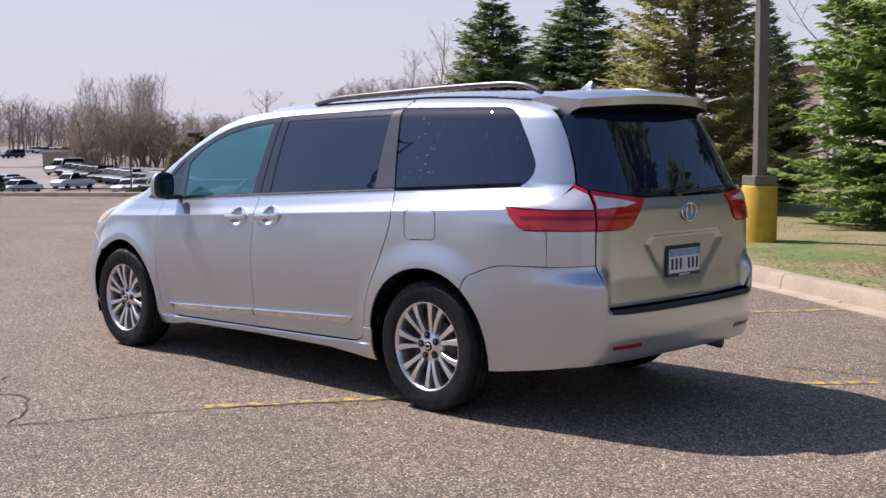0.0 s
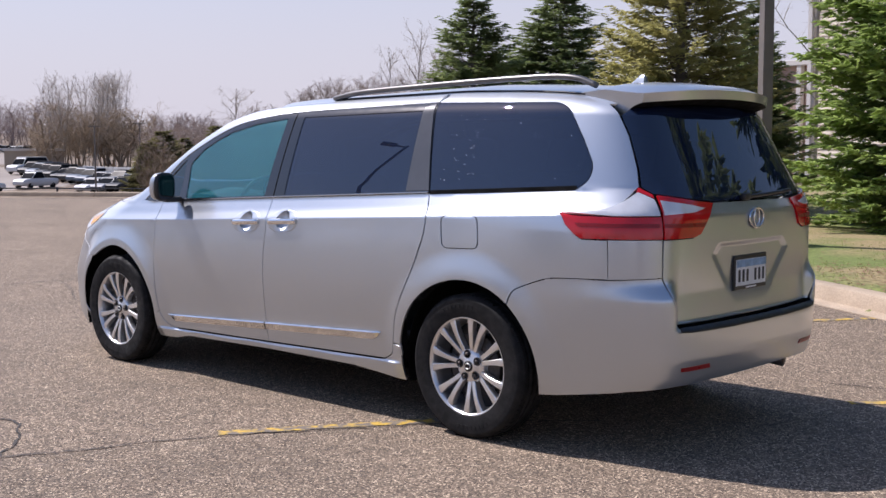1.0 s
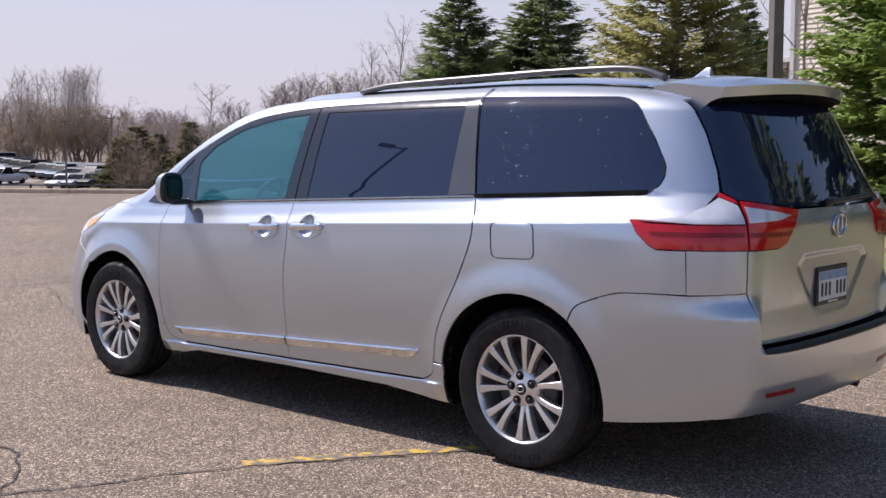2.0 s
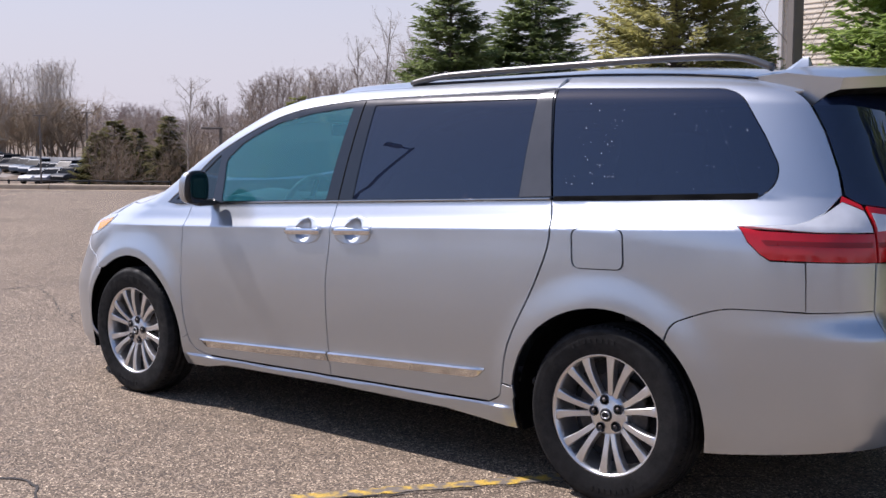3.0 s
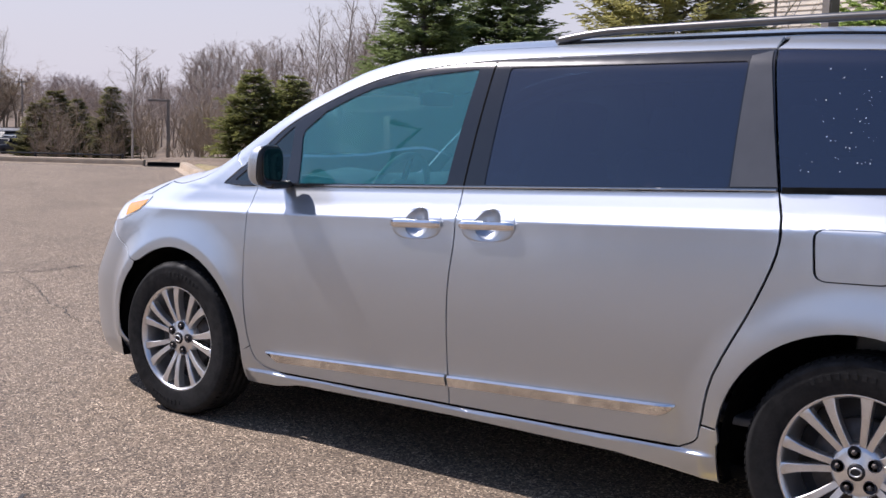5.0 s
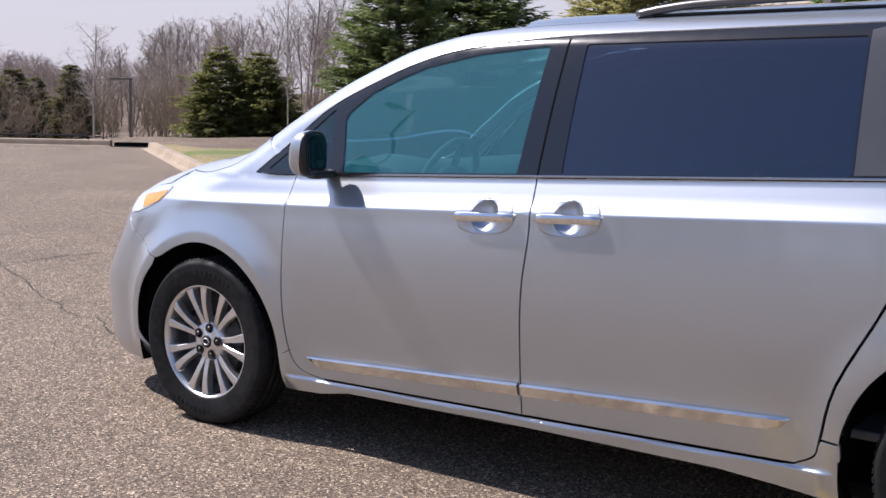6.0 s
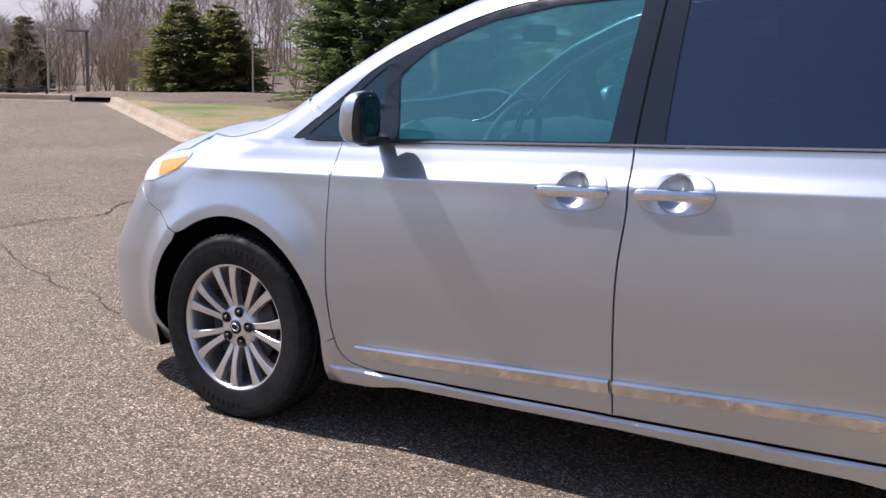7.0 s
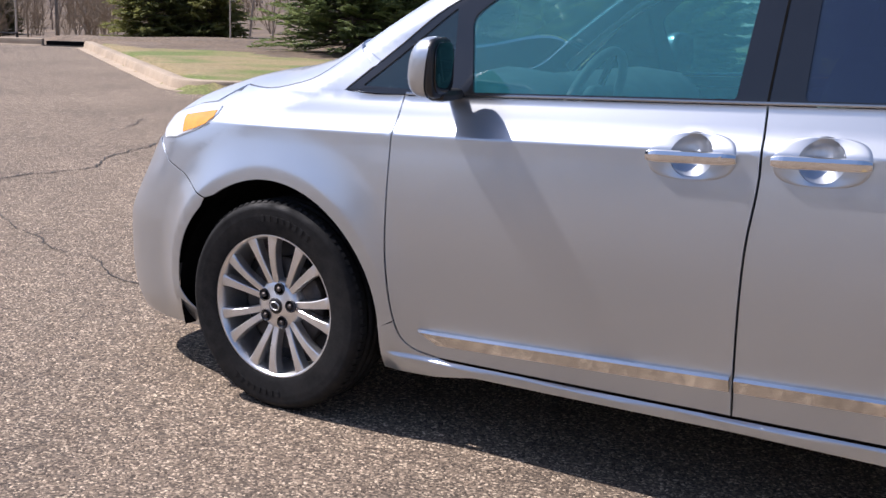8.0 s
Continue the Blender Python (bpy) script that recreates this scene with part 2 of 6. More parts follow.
def part(name, bm, mat, parent=None, label="", smooth=False):
    me = bpy.data.meshes.new(name)
    bm.to_mesh(me)
    bm.free()
    me.materials.append(mat)
    if smooth:
        me.polygons.foreach_set("use_smooth", [True] * len(me.polygons))
        me.set_sharp_from_angle(angle=radians(38))
    ob = new(name, me)
    ob.parent = parent
    if label:
        ob["label"] = label
    return ob


def thing(name, label, category, m=None, group="", kind=""):
    ob = new(name)
    if m is not None:
        ob.matrix_world = m
    return tagged(ob, label, category, group, kind)


def box(size, at=(0, 0, 0), bevel=0.0, turn=None, segments=2, bm=None):
    """A bevelled block, in a bmesh of its own or added to bm."""
    b = bmesh.new()
    bmesh.ops.create_cube(b, size=1.0)
    bmesh.ops.scale(b, vec=size, verts=b.verts)
    if bevel:
        bmesh.ops.bevel(b, geom=list(b.edges), offset=bevel, segments=segments, affect="EDGES", profile=0.5)
    if turn is not None:
        bmesh.ops.transform(b, matrix=turn, verts=b.verts)
    bmesh.ops.translate(b, vec=at, verts=b.verts)
    if bm is None:
        return b
    me = bpy.data.meshes.new("join")
    b.to_mesh(me)
    b.free()
    bm.from_mesh(me)
    bpy.data.meshes.remove(me)
    return bm


def tube(points, radii, sides=8, squash=1.0, closed=False):
    """Vertices and faces of a tube along points. squash flattens it in height."""
    p = np.array(points, float)
    r = np.broadcast_to(np.asarray(radii, float), (len(p),))
    way = np.gradient(p, axis=0) if not closed else np.roll(p, -1, 0) - np.roll(p, 1, 0)
    way /= np.linalg.norm(way, axis=1, keepdims=True)
    up = np.where(np.abs(way[:, 2:3]) > 0.95, np.array([[1.0, 0, 0]]), np.array([[0, 0, 1.0]]))
    s = np.cross(way, up)
    s /= np.linalg.norm(s, axis=1, keepdims=True)
    u = np.cross(s, way)
    a = np.linspace(0, 2 * math.pi, sides, endpoint=False)
    v = p[:, None] + r[:, None, None] * (np.cos(a)[None, :, None] * s[:, None] + squash * np.sin(a)[None, :, None] * u[:, None])
    faces = []
    n = len(p)
    for i in range(n if closed else n - 1):
        for j in range(sides):
            faces.append((i * sides + j, i * sides + (j + 1) % sides, (i + 1) % n * sides + (j + 1) % sides, (i + 1) % n * sides + j))
    if not closed:
        faces += [tuple(range(sides))[::-1], tuple((n - 1) * sides + j for j in range(sides))]
    return v.reshape(-1, 3), faces


def lathe(profile, segments=48, axis="y", closed=False):
    """Vertices and faces of a profile of (radius, height) turned round an axis."""
    q = np.array(profile, float)
    a = np.linspace(0, 2 * math.pi, segments, endpoint=False)
    c, s = np.cos(a)[None] * q[:, :1], np.sin(a)[None] * q[:, :1]
    h = np.broadcast_to(q[:, 1:], c.shape)
    v = np.stack((c, h, s) if axis == "y" else (c, s, h), -1).reshape(-1, 3)
    n, faces = len(q), []
    for i in range(n if closed else n - 1):
        k = (i + 1) % n
        for j in range(segments):
            l = (j + 1) % segments
            faces.append((i * segments + j, i * segments + l, k * segments + l, k * segments + j) if axis != "y" else (i * segments + j, k * segments + j, k * segments + l, i * segments + l))
    return v, faces


def curve_through(points, count=24):
    """A smooth (Catmull-Rom) line through points."""
    p = np.array(points, float)
    p = np.vstack((2 * p[0] - p[1], p, 2 * p[-1] - p[-2]))
    out = []
    for i in range(1, len(p) - 2):
        for t in np.linspace(0, 1, max(2, count // (len(p) - 3)), endpoint=False):
            a, b, c, d = p[i - 1: i + 3]
            out.append(0.5 * (2 * b + (c - a) * t + (2 * a - 5 * b + 4 * c - d) * t * t + (3 * b - a - 3 * c + d) * t ** 3))
    return np.array(out + [p[-2]])


def within_outline(poly, u, v):
    x, y = poly[:, 0], poly[:, 1]
    x2, y2 = np.roll(x, -1), np.roll(y, -1)
    inside = np.zeros(len(u), bool)
    for a, b, c, d in zip(x, y, x2, y2):
        if b != d:
            inside ^= ((b > v) != (d > v)) & (u < (c - a) * (v - b) / (d - b) + a)
    return inside


def resample(poly, step):
    out = []
    for a, b in zip(poly, np.roll(poly, -1, 0)):
        if np.linalg.norm(b - a) < 1e-5:
            continue
        n = max(1, int(math.ceil(np.linalg.norm(b - a) / step)))
        out += [a + (b - a) * k / n for k in range(n)]
    return np.array(out)


def inset(poly, d):
    a = np.roll(poly, 1, 0) - poly
    b = np.roll(poly, -1, 0) - poly
    a /= np.linalg.norm(a, axis=1, keepdims=True)
    b /= np.linalg.norm(b, axis=1, keepdims=True)
    t = b - a
    t /= np.maximum(np.linalg.norm(t, axis=1, keepdims=True), 1e-9)
    return poly + d * np.stack((-t[:, 1], t[:, 0]), -1)


def rounded(points, radius, steps=5):
    """An outline with its corners rounded: radius is one for all, or one a corner."""
    p = np.array(points, float)
    r = np.broadcast_to(np.asarray(radius, float), (len(p),))
    out = []
    for i in range(len(p)):
        a, b, c = p[i - 1], p[i], p[(i + 1) % len(p)]
        if r[i] <= 0:
            out.append(b)
            continue
        u, w = (a - b), (c - b)
        lu, lw = np.linalg.norm(u), np.linalg.norm(w)
        k = min(r[i], 0.48 * lu, 0.48 * lw)
        s, e = b + u / lu * k, b + w / lw * k
        for t in np.linspace(0, 1, steps):
            out.append((1 - t) ** 2 * s + 2 * t * (1 - t) * b + t * t * e)
    return np.array(out)


def soft_block(size, at, turn=None, power=6.0):
    """A padded cushion."""
    b = bmesh.new()
    bmesh.ops.create_cube(b, size=2.0)
    bmesh.ops.subdivide_edges(b, edges=b.edges, cuts=6, use_grid_fill=True)
    for v in b.verts:
        s = v.co.copy()
        r = (abs(s.x) ** power + abs(s.y) ** power + abs(s.z) ** power) ** (1 / power)
        q = s / r
        v.co = Vector((q.x * size[0] / 2, q.y * size[1] / 2, q.z * size[2] / 2))
    if turn is not None:
        bmesh.ops.transform(b, matrix=turn, verts=b.verts)
    bmesh.ops.translate(b, vec=at, verts=b.verts)
    return b


# ---- the van's body as one smooth closed form; every panel is cut from it ----
XM = -1.2          # widest station


def table(pairs, soft):
    """A softened broken line, as two arrays for np.interp."""
    p = np.array(pairs, float)
    s = np.linspace(p[0, 0] - 0.3, p[-1, 0] + 0.3, 1500)
    v = np.interp(s, p[:, 0], p[:, 1])
    lo, hi = (p[1, 1] - p[0, 1]) / (p[1, 0] - p[0, 0]), (p[-1, 1] - p[-2, 1]) / (p[-1, 0] - p[-2, 0])
    v = np.where(s < p[0, 0], p[0, 1] + lo * (s - p[0, 0]), np.where(s > p[-1, 0], p[-1, 1] + hi * (s - p[-1, 0]), v))
    step = s[1] - s[0]
    k = np.exp(-0.5 * (np.arange(-60, 61) * step / soft) ** 2)
    k /= k.sum()
    return s, np.convolve(np.pad(v, 60, mode="edge"), k, mode="valid")


SIDE = [(0.10, 0.80), (0.19, 0.872), (0.23, 0.898), (0.30, 0.908), (0.45, 0.928), (0.58, 0.944), (0.70, 0.953), (0.80, 0.953), (0.90, 0.948), (0.97, 0.942), (1.020, 0.939), (1.068, 0.9065), (1.132, 0.8745)]
SIDE += [(1.138 + 0.05 * k, 0.876 - 0.29 * 0.05 * k - 0.17 * (0.05 * k) ** 2) for k in range(14)]
HALF = table(SIDE, 0.0022)
HALF_SOFT = table(SIDE, 0.035)
GATE = table([(0.20, 0.96), (0.28, 1.02), (0.36, 1.065), (0.46, 1.085), (0.60, 1.085), (0.612, 1.03), (0.75, 1.025), (0.92, 1.035), (1.10, 1.045),
              (1.17, 1.025), (1.60, 0.80), (1.80, 0.66)], 0.007)
CORNER = table([(0.20, 0.96), (0.28, 1.02), (0.36, 1.065), (0.46, 1.085), (0.62, 1.09), (0.735, 1.09), (0.805, 1.047), (1.0, 1.045), (1.17, 1.025), (1.60, 0.80), (1.80, 0.66)], 0.012)
NOSE = table([(0.15, -4.03), (0.22, -4.04), (0.35, -4.05), (0.55, -4.035), (0.75, -3.905), (0.90, -3.835), (1.05, -3.82), (1.8, -3.4)], 0.03)
ROOF = table([(-4.05, 0.62), (-3.90, 0.877), (-3.70, 1.125), (-3.45, 1.155), (-3.2, 1.15), (-2.98, 1.20), (-2.80, 1.328), (-2.5, 1.505), (-2.2, 1.632),
              (-1.95, 1.686), (-1.6, 1.708), (-1.0, 1.726), (-0.3, 1.745), (0.4, 1.728), (0.9, 1.69), (1.2, 1.65)], 0.05)
CROWN = table([(-4.1, 0.03), (-3.0, 0.012), (-2.5, 0.02), (-1.7, 0.02), (-0.3, 0.05), (1.2, 0.05)], 0.1)
EDGE = table([(-4.1, 0.15), (-3.7, 0.23), (-3.5, 0.34), (-3.1, 0.17), (-2.8, 0.14), (-2.5, 0.145), (-2.0, 0.118), (1.2, 0.12)], 0.1)


def ramp(a, b, v):
    t = np.clip((v - a) / (b - a), 0, 1)
    return t * t * (3 - 2 * t)


def belt(x):
    return 1.138 + 0.046 * (x - XM)


def phi(x, y, z):
    """Below 0 inside the body, 0 on its skin."""
    ay = np.abs(y)
    level = z - 0.046 * (x - XM) * ramp(0.6, 1.0, z)
    crisp = ramp(0.90, 0.98, level) * ramp(1.25, 1.17, level)
    half = crisp * np.interp(level, *HALF) + (1 - crisp) * np.interp(level, *HALF_SOFT)
    half = half * (1 - (0.007 + 0.013 * ramp(1.02, 1.25, z)) * (x - XM) ** 2)
    half = half + 0.018 * (1 - ramp(0.43, 0.58, np.hypot(x, z - 0.345))) * ramp(0.15, 0.4, z)
    # the front arch ends in a flat lip, and stands out further towards the bumper
    d = np.hypot(x + 3.068, z - 0.345)
    half = half + (0.024 + 0.042 * ramp(-3.15, -3.50, x)) * (1 - np.clip((d - 0.468 + np.hypot(d - 0.468, 0.008)) / 0.28, 0, 1)) ** 1.7 * ramp(0.10, 0.35, z)
    half = half + 0.015 * ramp(0.281, 0.268, z - 0.0185 * (x + 2.44)) * ramp(0.14, 0.20, z) * ramp(-2.64, -2.56, x) * ramp(-0.42, -0.50, x)
    crown = (ay / 0.95) ** 2
    # the hollow for the number plate
    dent = 0.011 * ramp(0, 0.07, np.interp(z, [0.70, 0.91, 0.958], [0.20, 0.385, 0.33]) - ay) * ramp(0, 0.02, 0.965 - z) * ramp(0.66, 0.82, z)
    outer = ramp(0.60, 0.70, ay)
    tail = outer * np.interp(z, *CORNER) + (1 - outer) * np.interp(z, *GATE)
    back = (x - XM) / (tail - dent - 0.055 * crown - XM)
    fore = (XM - x) / (XM - np.interp(z, *NOSE) - 0.032 * crown)
    rear = x > XM
    a, n = np.where(rear, back, fore), np.where(rear, 8.0, 7.0)
    w = (np.clip(a, 0, 9) ** n + (ay / half) ** n) ** (1 / n)
    edge = np.interp(x, *EDGE)
    top = np.interp(x, *ROOF) - np.interp(x, *CROWN) * (ay / 0.7) ** 2
    lift = np.clip((z - top + edge) / edge, 0, 9)
    return w ** 6 + lift ** 2.2 - 1


def skin(proj, u, v):
    """Points of the skin over (u, v). side: x, z; top: x, y; rear and front: y, z; wrap, nosewrap: round the corner, z."""
    u, v = np.asarray(u, float), np.asarray(v, float)
    if proj == "side":
        base, way = (u, 0 * u, v), (0 * u, 0 * u - 1.0, 0 * u)
    elif proj == "top":
        base, way = (u, v, 0 * u + 0.55), (0 * u, 0 * u, 0 * u + 1.0)
    elif proj == "rear":
        base, way = (0 * u + XM, u, v), (0 * u + 1.0, 0 * u, 0 * u)
    elif proj == "front":
        base, way = (0 * u + XM, u, v), (0 * u - 1.0, 0 * u, 0 * u)
    else:
        span = 2.3 if proj == "wrap" else -2.75
        far = np.where(u > 2, 4 - u, u)
        a, b = np.minimum(far, 1), np.where(far > 1, 2 - far, 1) * np.where(u > 2, -1, 1)
        base, way = (0 * u + XM, 0 * u, v), (span * a, -0.95 * b, 0 * u)
    base, way = np.stack(base, -1), np.stack(way, -1)
    lo, hi = 0 * u, 0 * u + (3.2 if proj in ("rear", "front") else 1.5)
    for _ in range(42):
        mid = (lo + hi) / 2
        p = base + way * mid[..., None]
        inside = phi(p[..., 0], p[..., 1], p[..., 2]) < 0
        lo, hi = np.where(inside, mid, lo), np.where(inside, hi, mid)
    return base + way * lo[..., None]


def facing(p, h=0.002):
    """Unit normals of the skin at the points p."""
    x, y, z = p[..., 0], p[..., 1], p[..., 2]
    g = np.stack([phi(x + h, y, z) - phi(x - h, y, z), phi(x, y + h, z) - phi(x, y - h, z), phi(x, y, z + h) - phi(x, y, z - h)], -1)
    return g / np.maximum(np.linalg.norm(g, axis=-1, keepdims=True), 1e-9)


def panel(name, proj, outline, mat, parent, label="", lift=0.0, gap=0.0025, step=0.03, depth=0.014, holes=(), mirror=False, crease=False):
    """A sheet cut from the body's skin along an outline in the view proj, with its edge folded inwards."""
    o = np.array(outline, float)
    if np.sum(o[:, 0] * np.roll(o[:, 1], -1) - np.roll(o[:, 0], -1) * o[:, 1]) < 0:
        o = o[::-1]
    o = inset(resample(o, step), gap)
    loops = [o]
    for h in holes:
        h = np.array(h, float)
        if np.sum(h[:, 0] * np.roll(h[:, 1], -1) - np.roll(h[:, 0], -1) * h[:, 1]) < 0:
            h = h[::-1]
        loops.append(inset(resample(h, step), -gap))
    lo, hi = o.min(0), o.max(0)
    u, v = np.meshgrid(np.arange(lo[0], hi[0], step), np.arange(lo[1], hi[1], step))
    u, v = u.ravel(), v.ravel()
    if crease and proj in ("side", "wrap"):
        # finer rows along the body's crease keep it crisp
        cx = np.arange(-3.42, 0.80, 0.025)
        rows = [(cx, 1.020 + 0.046 * (cx - XM) + d) for d in (-0.030, -0.016, -0.008, -0.0035, 0.0, 0.0035, 0.008, 0.018, 0.034, 0.049, 0.064, 0.079, 0.094)]
        if proj == "side":
            rise = v - 1.022 - 0.046 * (u - XM)
            far_off = (rise < -0.032) | (rise > 0.105) | (u < -3.42)
            u, v = u[far_off], v[far_off]
        if name == "front_wing":
            # rings along the lip of the arch
            d = np.hypot(u + 3.068, v - 0.345)
            u, v = u[(d < 0.446) | (d > 0.512)], v[(d < 0.446) | (d > 0.512)]
            rows += [(np.array(a)[:, 0], np.array(a)[:, 1]) for a in (arch(-3.068, 0.345, q, 10, 150, 64) for q in (0.450, 0.458, 0.464, 0.469, 0.474, 0.480, 0.489, 0.500))]
        more = np.vstack([np.stack(r, -1) if proj == "side" else wrap_of(r[0][r[0] > -0.6], r[1][r[0] > -0.6]) for r in rows])
        u, v = np.concatenate((u, more[:, 0])), np.concatenate((v, more[:, 1]))
    keep = within_outline(o, u, v)
    for h in loops[1:]:
        keep &= ~within_outline(h, u, v)
    u, v = u[keep], v[keep]
    rim = np.vstack(loops)
    near = np.ones(len(u), bool)
    for a in rim:
        near &= (u - a[0]) ** 2 + (v - a[1]) ** 2 > (0.45 * step) ** 2
    pts, edges, at = np.vstack((rim, np.stack((u[near], v[near]), -1))), [], 0
    for l in loops:
        edges += [(at + i, at + (i + 1) % len(l)) for i in range(len(l))]
        at += len(l)
    flat, _, tris, *_ = geometry.delaunay_2d_cdt([Vector(p) for p in pts], edges, [], 0, 1e-6)
    flat = np.array([tuple(p) for p in flat])
    tris = np.array([t for t in tris if len(t) == 3])
    mid = flat[tris].mean(1)
    ok = within_outline(o, mid[:, 0], mid[:, 1])
    for h in loops[1:]:
        ok &= ~within_outline(h, mid[:, 0], mid[:, 1])
    tris = tris[ok]
    p = skin(proj, flat[:, 0], flat[:, 1])
    n = facing(p)
    p = p + n * lift
    if mirror:
        p, n = p * (1, -1, 1), n * (1, -1, 1)
    g = np.cross(p[tris[:, 1]] - p[tris[:, 0]], p[tris[:, 2]] - p[tris[:, 0]])
    wrong = np.sum(g * n[tris[:, 0]], 1) < 0
    tris[wrong] = tris[wrong][:, ::-1]
    count = {}
    for t in tris:
        for a, b in ((t[0], t[1]), (t[1], t[2]), (t[2], t[0])):
            count[(a, b)] = 1
    verts, norms, faces = list(p), list(n), [tuple(t) for t in tris]
    for a, b in count:
        if (b, a) not in count:
            out = np.cross(p[b] - p[a], n[a])
            out /= max(np.linalg.norm(out), 1e-9)
            k = len(verts)
            verts += [p[a], p[b], p[b] - n[b] * depth, p[a] - n[a] * depth]
            norms += [out + 0.6 * n[a], out + 0.6 * n[b], out, out]
            faces.append((k + 1, k, k + 3, k + 2))
    norms = np.array(norms)
    norms /= np.maximum(np.linalg.norm(norms, axis=1, keepdims=True), 1e-9)
    return mesh_ob(name, verts, faces, mat, parent, label, True, norms)


def wrap_of(x, z):
    """Side places (x, z) as places of the view that wraps round the tail."""
    p = skin("side", np.atleast_1d(x), np.atleast_1d(z))
    return np.stack(((p[:, 0] - XM) / 2.3 / (np.abs(p[:, 1]) / 0.95), p[:, 2]), -1)


def nosewrap_of(x, z):
    p = skin("side", np.atleast_1d(x), np.atleast_1d(z))
    a, b = (XM - p[:, 0]) / 2.75, np.abs(p[:, 1]) / 0.95
    return np.stack((np.where(a <= b, a / b, 2 - b / a), p[:, 2]), -1)


# ---- the van: forward is -x, its rear axle stands at x = 0 ----
van = thing("minivan", "silver metallic minivan with dark privacy glass, parked on asphalt", "minivan")


def arch(cx, cz, r, a0, a1, n=22):
    a = np.radians(np.linspace(a0, a1, n))
    return [(cx + r * math.cos(t), cz + r * math.sin(t)) for t in a]


DOOR_SEAM = curve_through([(-2.607, 1.073), (-2.612, 0.86), (-2.613, 0.60), (-2.585, 0.38), (-2.535, 0.302), (-2.44, 0.280)], 20)
B_SEAM = curve_through([(-1.500, 1.124), (-1.486, 0.95), (-1.505, 0.75), (-1.513, 0.48), (-1.514, 0.298)], 16)
C_SEAM = curve_through([(-0.298, 1.1795), (-0.262, 1.03), (-0.322, 0.84), (-0.450, 0.58), (-0.489, 0.41), (-0.505, 0.352), (-0.565, 0.316)], 24)
REAR_ARCH = arch(-0.008, 0.345, 0.425, 0, 180, 40)
FRONT_ARCH = arch(-3.068, 0.345, 0.423, 0, 180, 40)


def sill_seam(x):
    return 0.280 + 0.0185 * (x + 2.44)


def seam_top(x):
    """Height of the seam between the roof (or bonnet) and the side."""
    return np.interp(x, *ROOF) - np.interp(x, [-3.6, -3.0, -2.6, -1.8, 1], [0.105, 0.105, 0.070, 0.055, 0.062])


def handle(cx, cz, mirror, parent, lock):
    sg = -1 if mirror else 1
    xs = np.linspace(-0.121, 0.121, 23)
    p = skin("side", cx + xs, np.full(23, cz - 0.005) + 0.046 * xs)
    taper = np.clip((0.124 - np.abs(xs)) / 0.03, 0, 1) ** 0.5
    p[:, 1] -= 0.005 + 0.010 * taper
    verts, faces = [], []
    # a flat bar with a ridge along its upper third
    section = ((0.006, 0.012), (0.0, 0.0165), (-0.007, 0.0145), (-0.011, 0.005), (-0.010, -0.006), (-0.006, -0.0145), (0.001, -0.0165), (0.006, -0.012))
    for q, k in zip(p, taper):
        verts += [(q[0], sg * (q[1] + dy * (0.5 + 0.5 * k)), q[2] + dz * (0.55 + 0.45 * k)) for dy, dz in section]
    for i in range(22):
        for j in range(8):
            q4 = (i * 8 + j, (i + 1) * 8 + j, (i + 1) * 8 + (j + 1) % 8, i * 8 + (j + 1) % 8)
            faces.append(q4[::-1] if mirror else q4)
    faces += [tuple(range(8)), tuple(22 * 8 + j for j in range(8))[::-1]]
    bar = mesh_ob("door_handle", verts, faces, CHROME, parent, "chrome pull handle")
    if lock:
        q = skin("side", np.array([cx + 0.085]), np.array([cz]))[0]
        b = bmesh.new()
        bmesh.ops.create_cone(b, cap_ends=True, segments=16, radius1=0.008, radius2=0.007, depth=0.006,
                              matrix=Matrix.Translation((q[0], sg * (q[1] - 0.0265), q[2])) @ Matrix.Rotation(math.pi / 2, 4, "X"))
        part("lock_cylinder", b, CHROME, bar)
    # raised, softly rounded surround of the scoop
    outer, inner = oval(cx, cz - 0.004, 0.118, 0.060, 2.9, 48), oval(cx, cz - 0.002, 0.058, 0.055, 2.0, 48)
    offs = ((0.0, 0.0005), (0.05, 0.0022), (0.16, 0.0030), (0.40, 0.0028), (0.80, 0.0018), (1.0, 0.0006))
    verts, faces = [], []
    for q, o in offs:
        w = skin("side", *(outer + (inner - outer) * q).T)
        w[:, 1] = (w[:, 1] - o) * sg
        verts += list(w)
    for k in range(len(offs) - 1):
        for j in range(48):
            l = (j + 1) % 48
            q4 = (k * 48 + j, k * 48 + l, (k + 1) * 48 + l, (k + 1) * 48 + j)
            faces.append(q4 if mirror else q4[::-1])
    mesh_ob("handle_surround", verts, faces, PAINT, parent, "raised oval surround", True)
    # the scoop behind the handle
    rings, verts, faces = 7, [], []
    t = np.linspace(0, 2 * math.pi, 28, endpoint=False)
    for k in range(rings):
        s = k / (rings - 1)
        rr = 1 - s
        w = skin("side", cx + 0.059 * rr * np.cos(t), cz - 0.002 + 0.056 * rr * np.sin(t))
        w[:, 1] += 0.001 + 0.036 * (1 - rr ** 2.4)
        w[:, 1] *= sg
        verts += list(w)
    for k in range(rings - 1):
        for j in range(28):
            l = (j + 1) % 28
            q4 = (k * 28 + j, k * 28 + l, (k + 1) * 28 + l, (k + 1) * 28 + j)
            faces.append(q4 if mirror else q4[::-1])
    mesh_ob("handle_scoop", verts, faces, PAINT, parent, "", True)


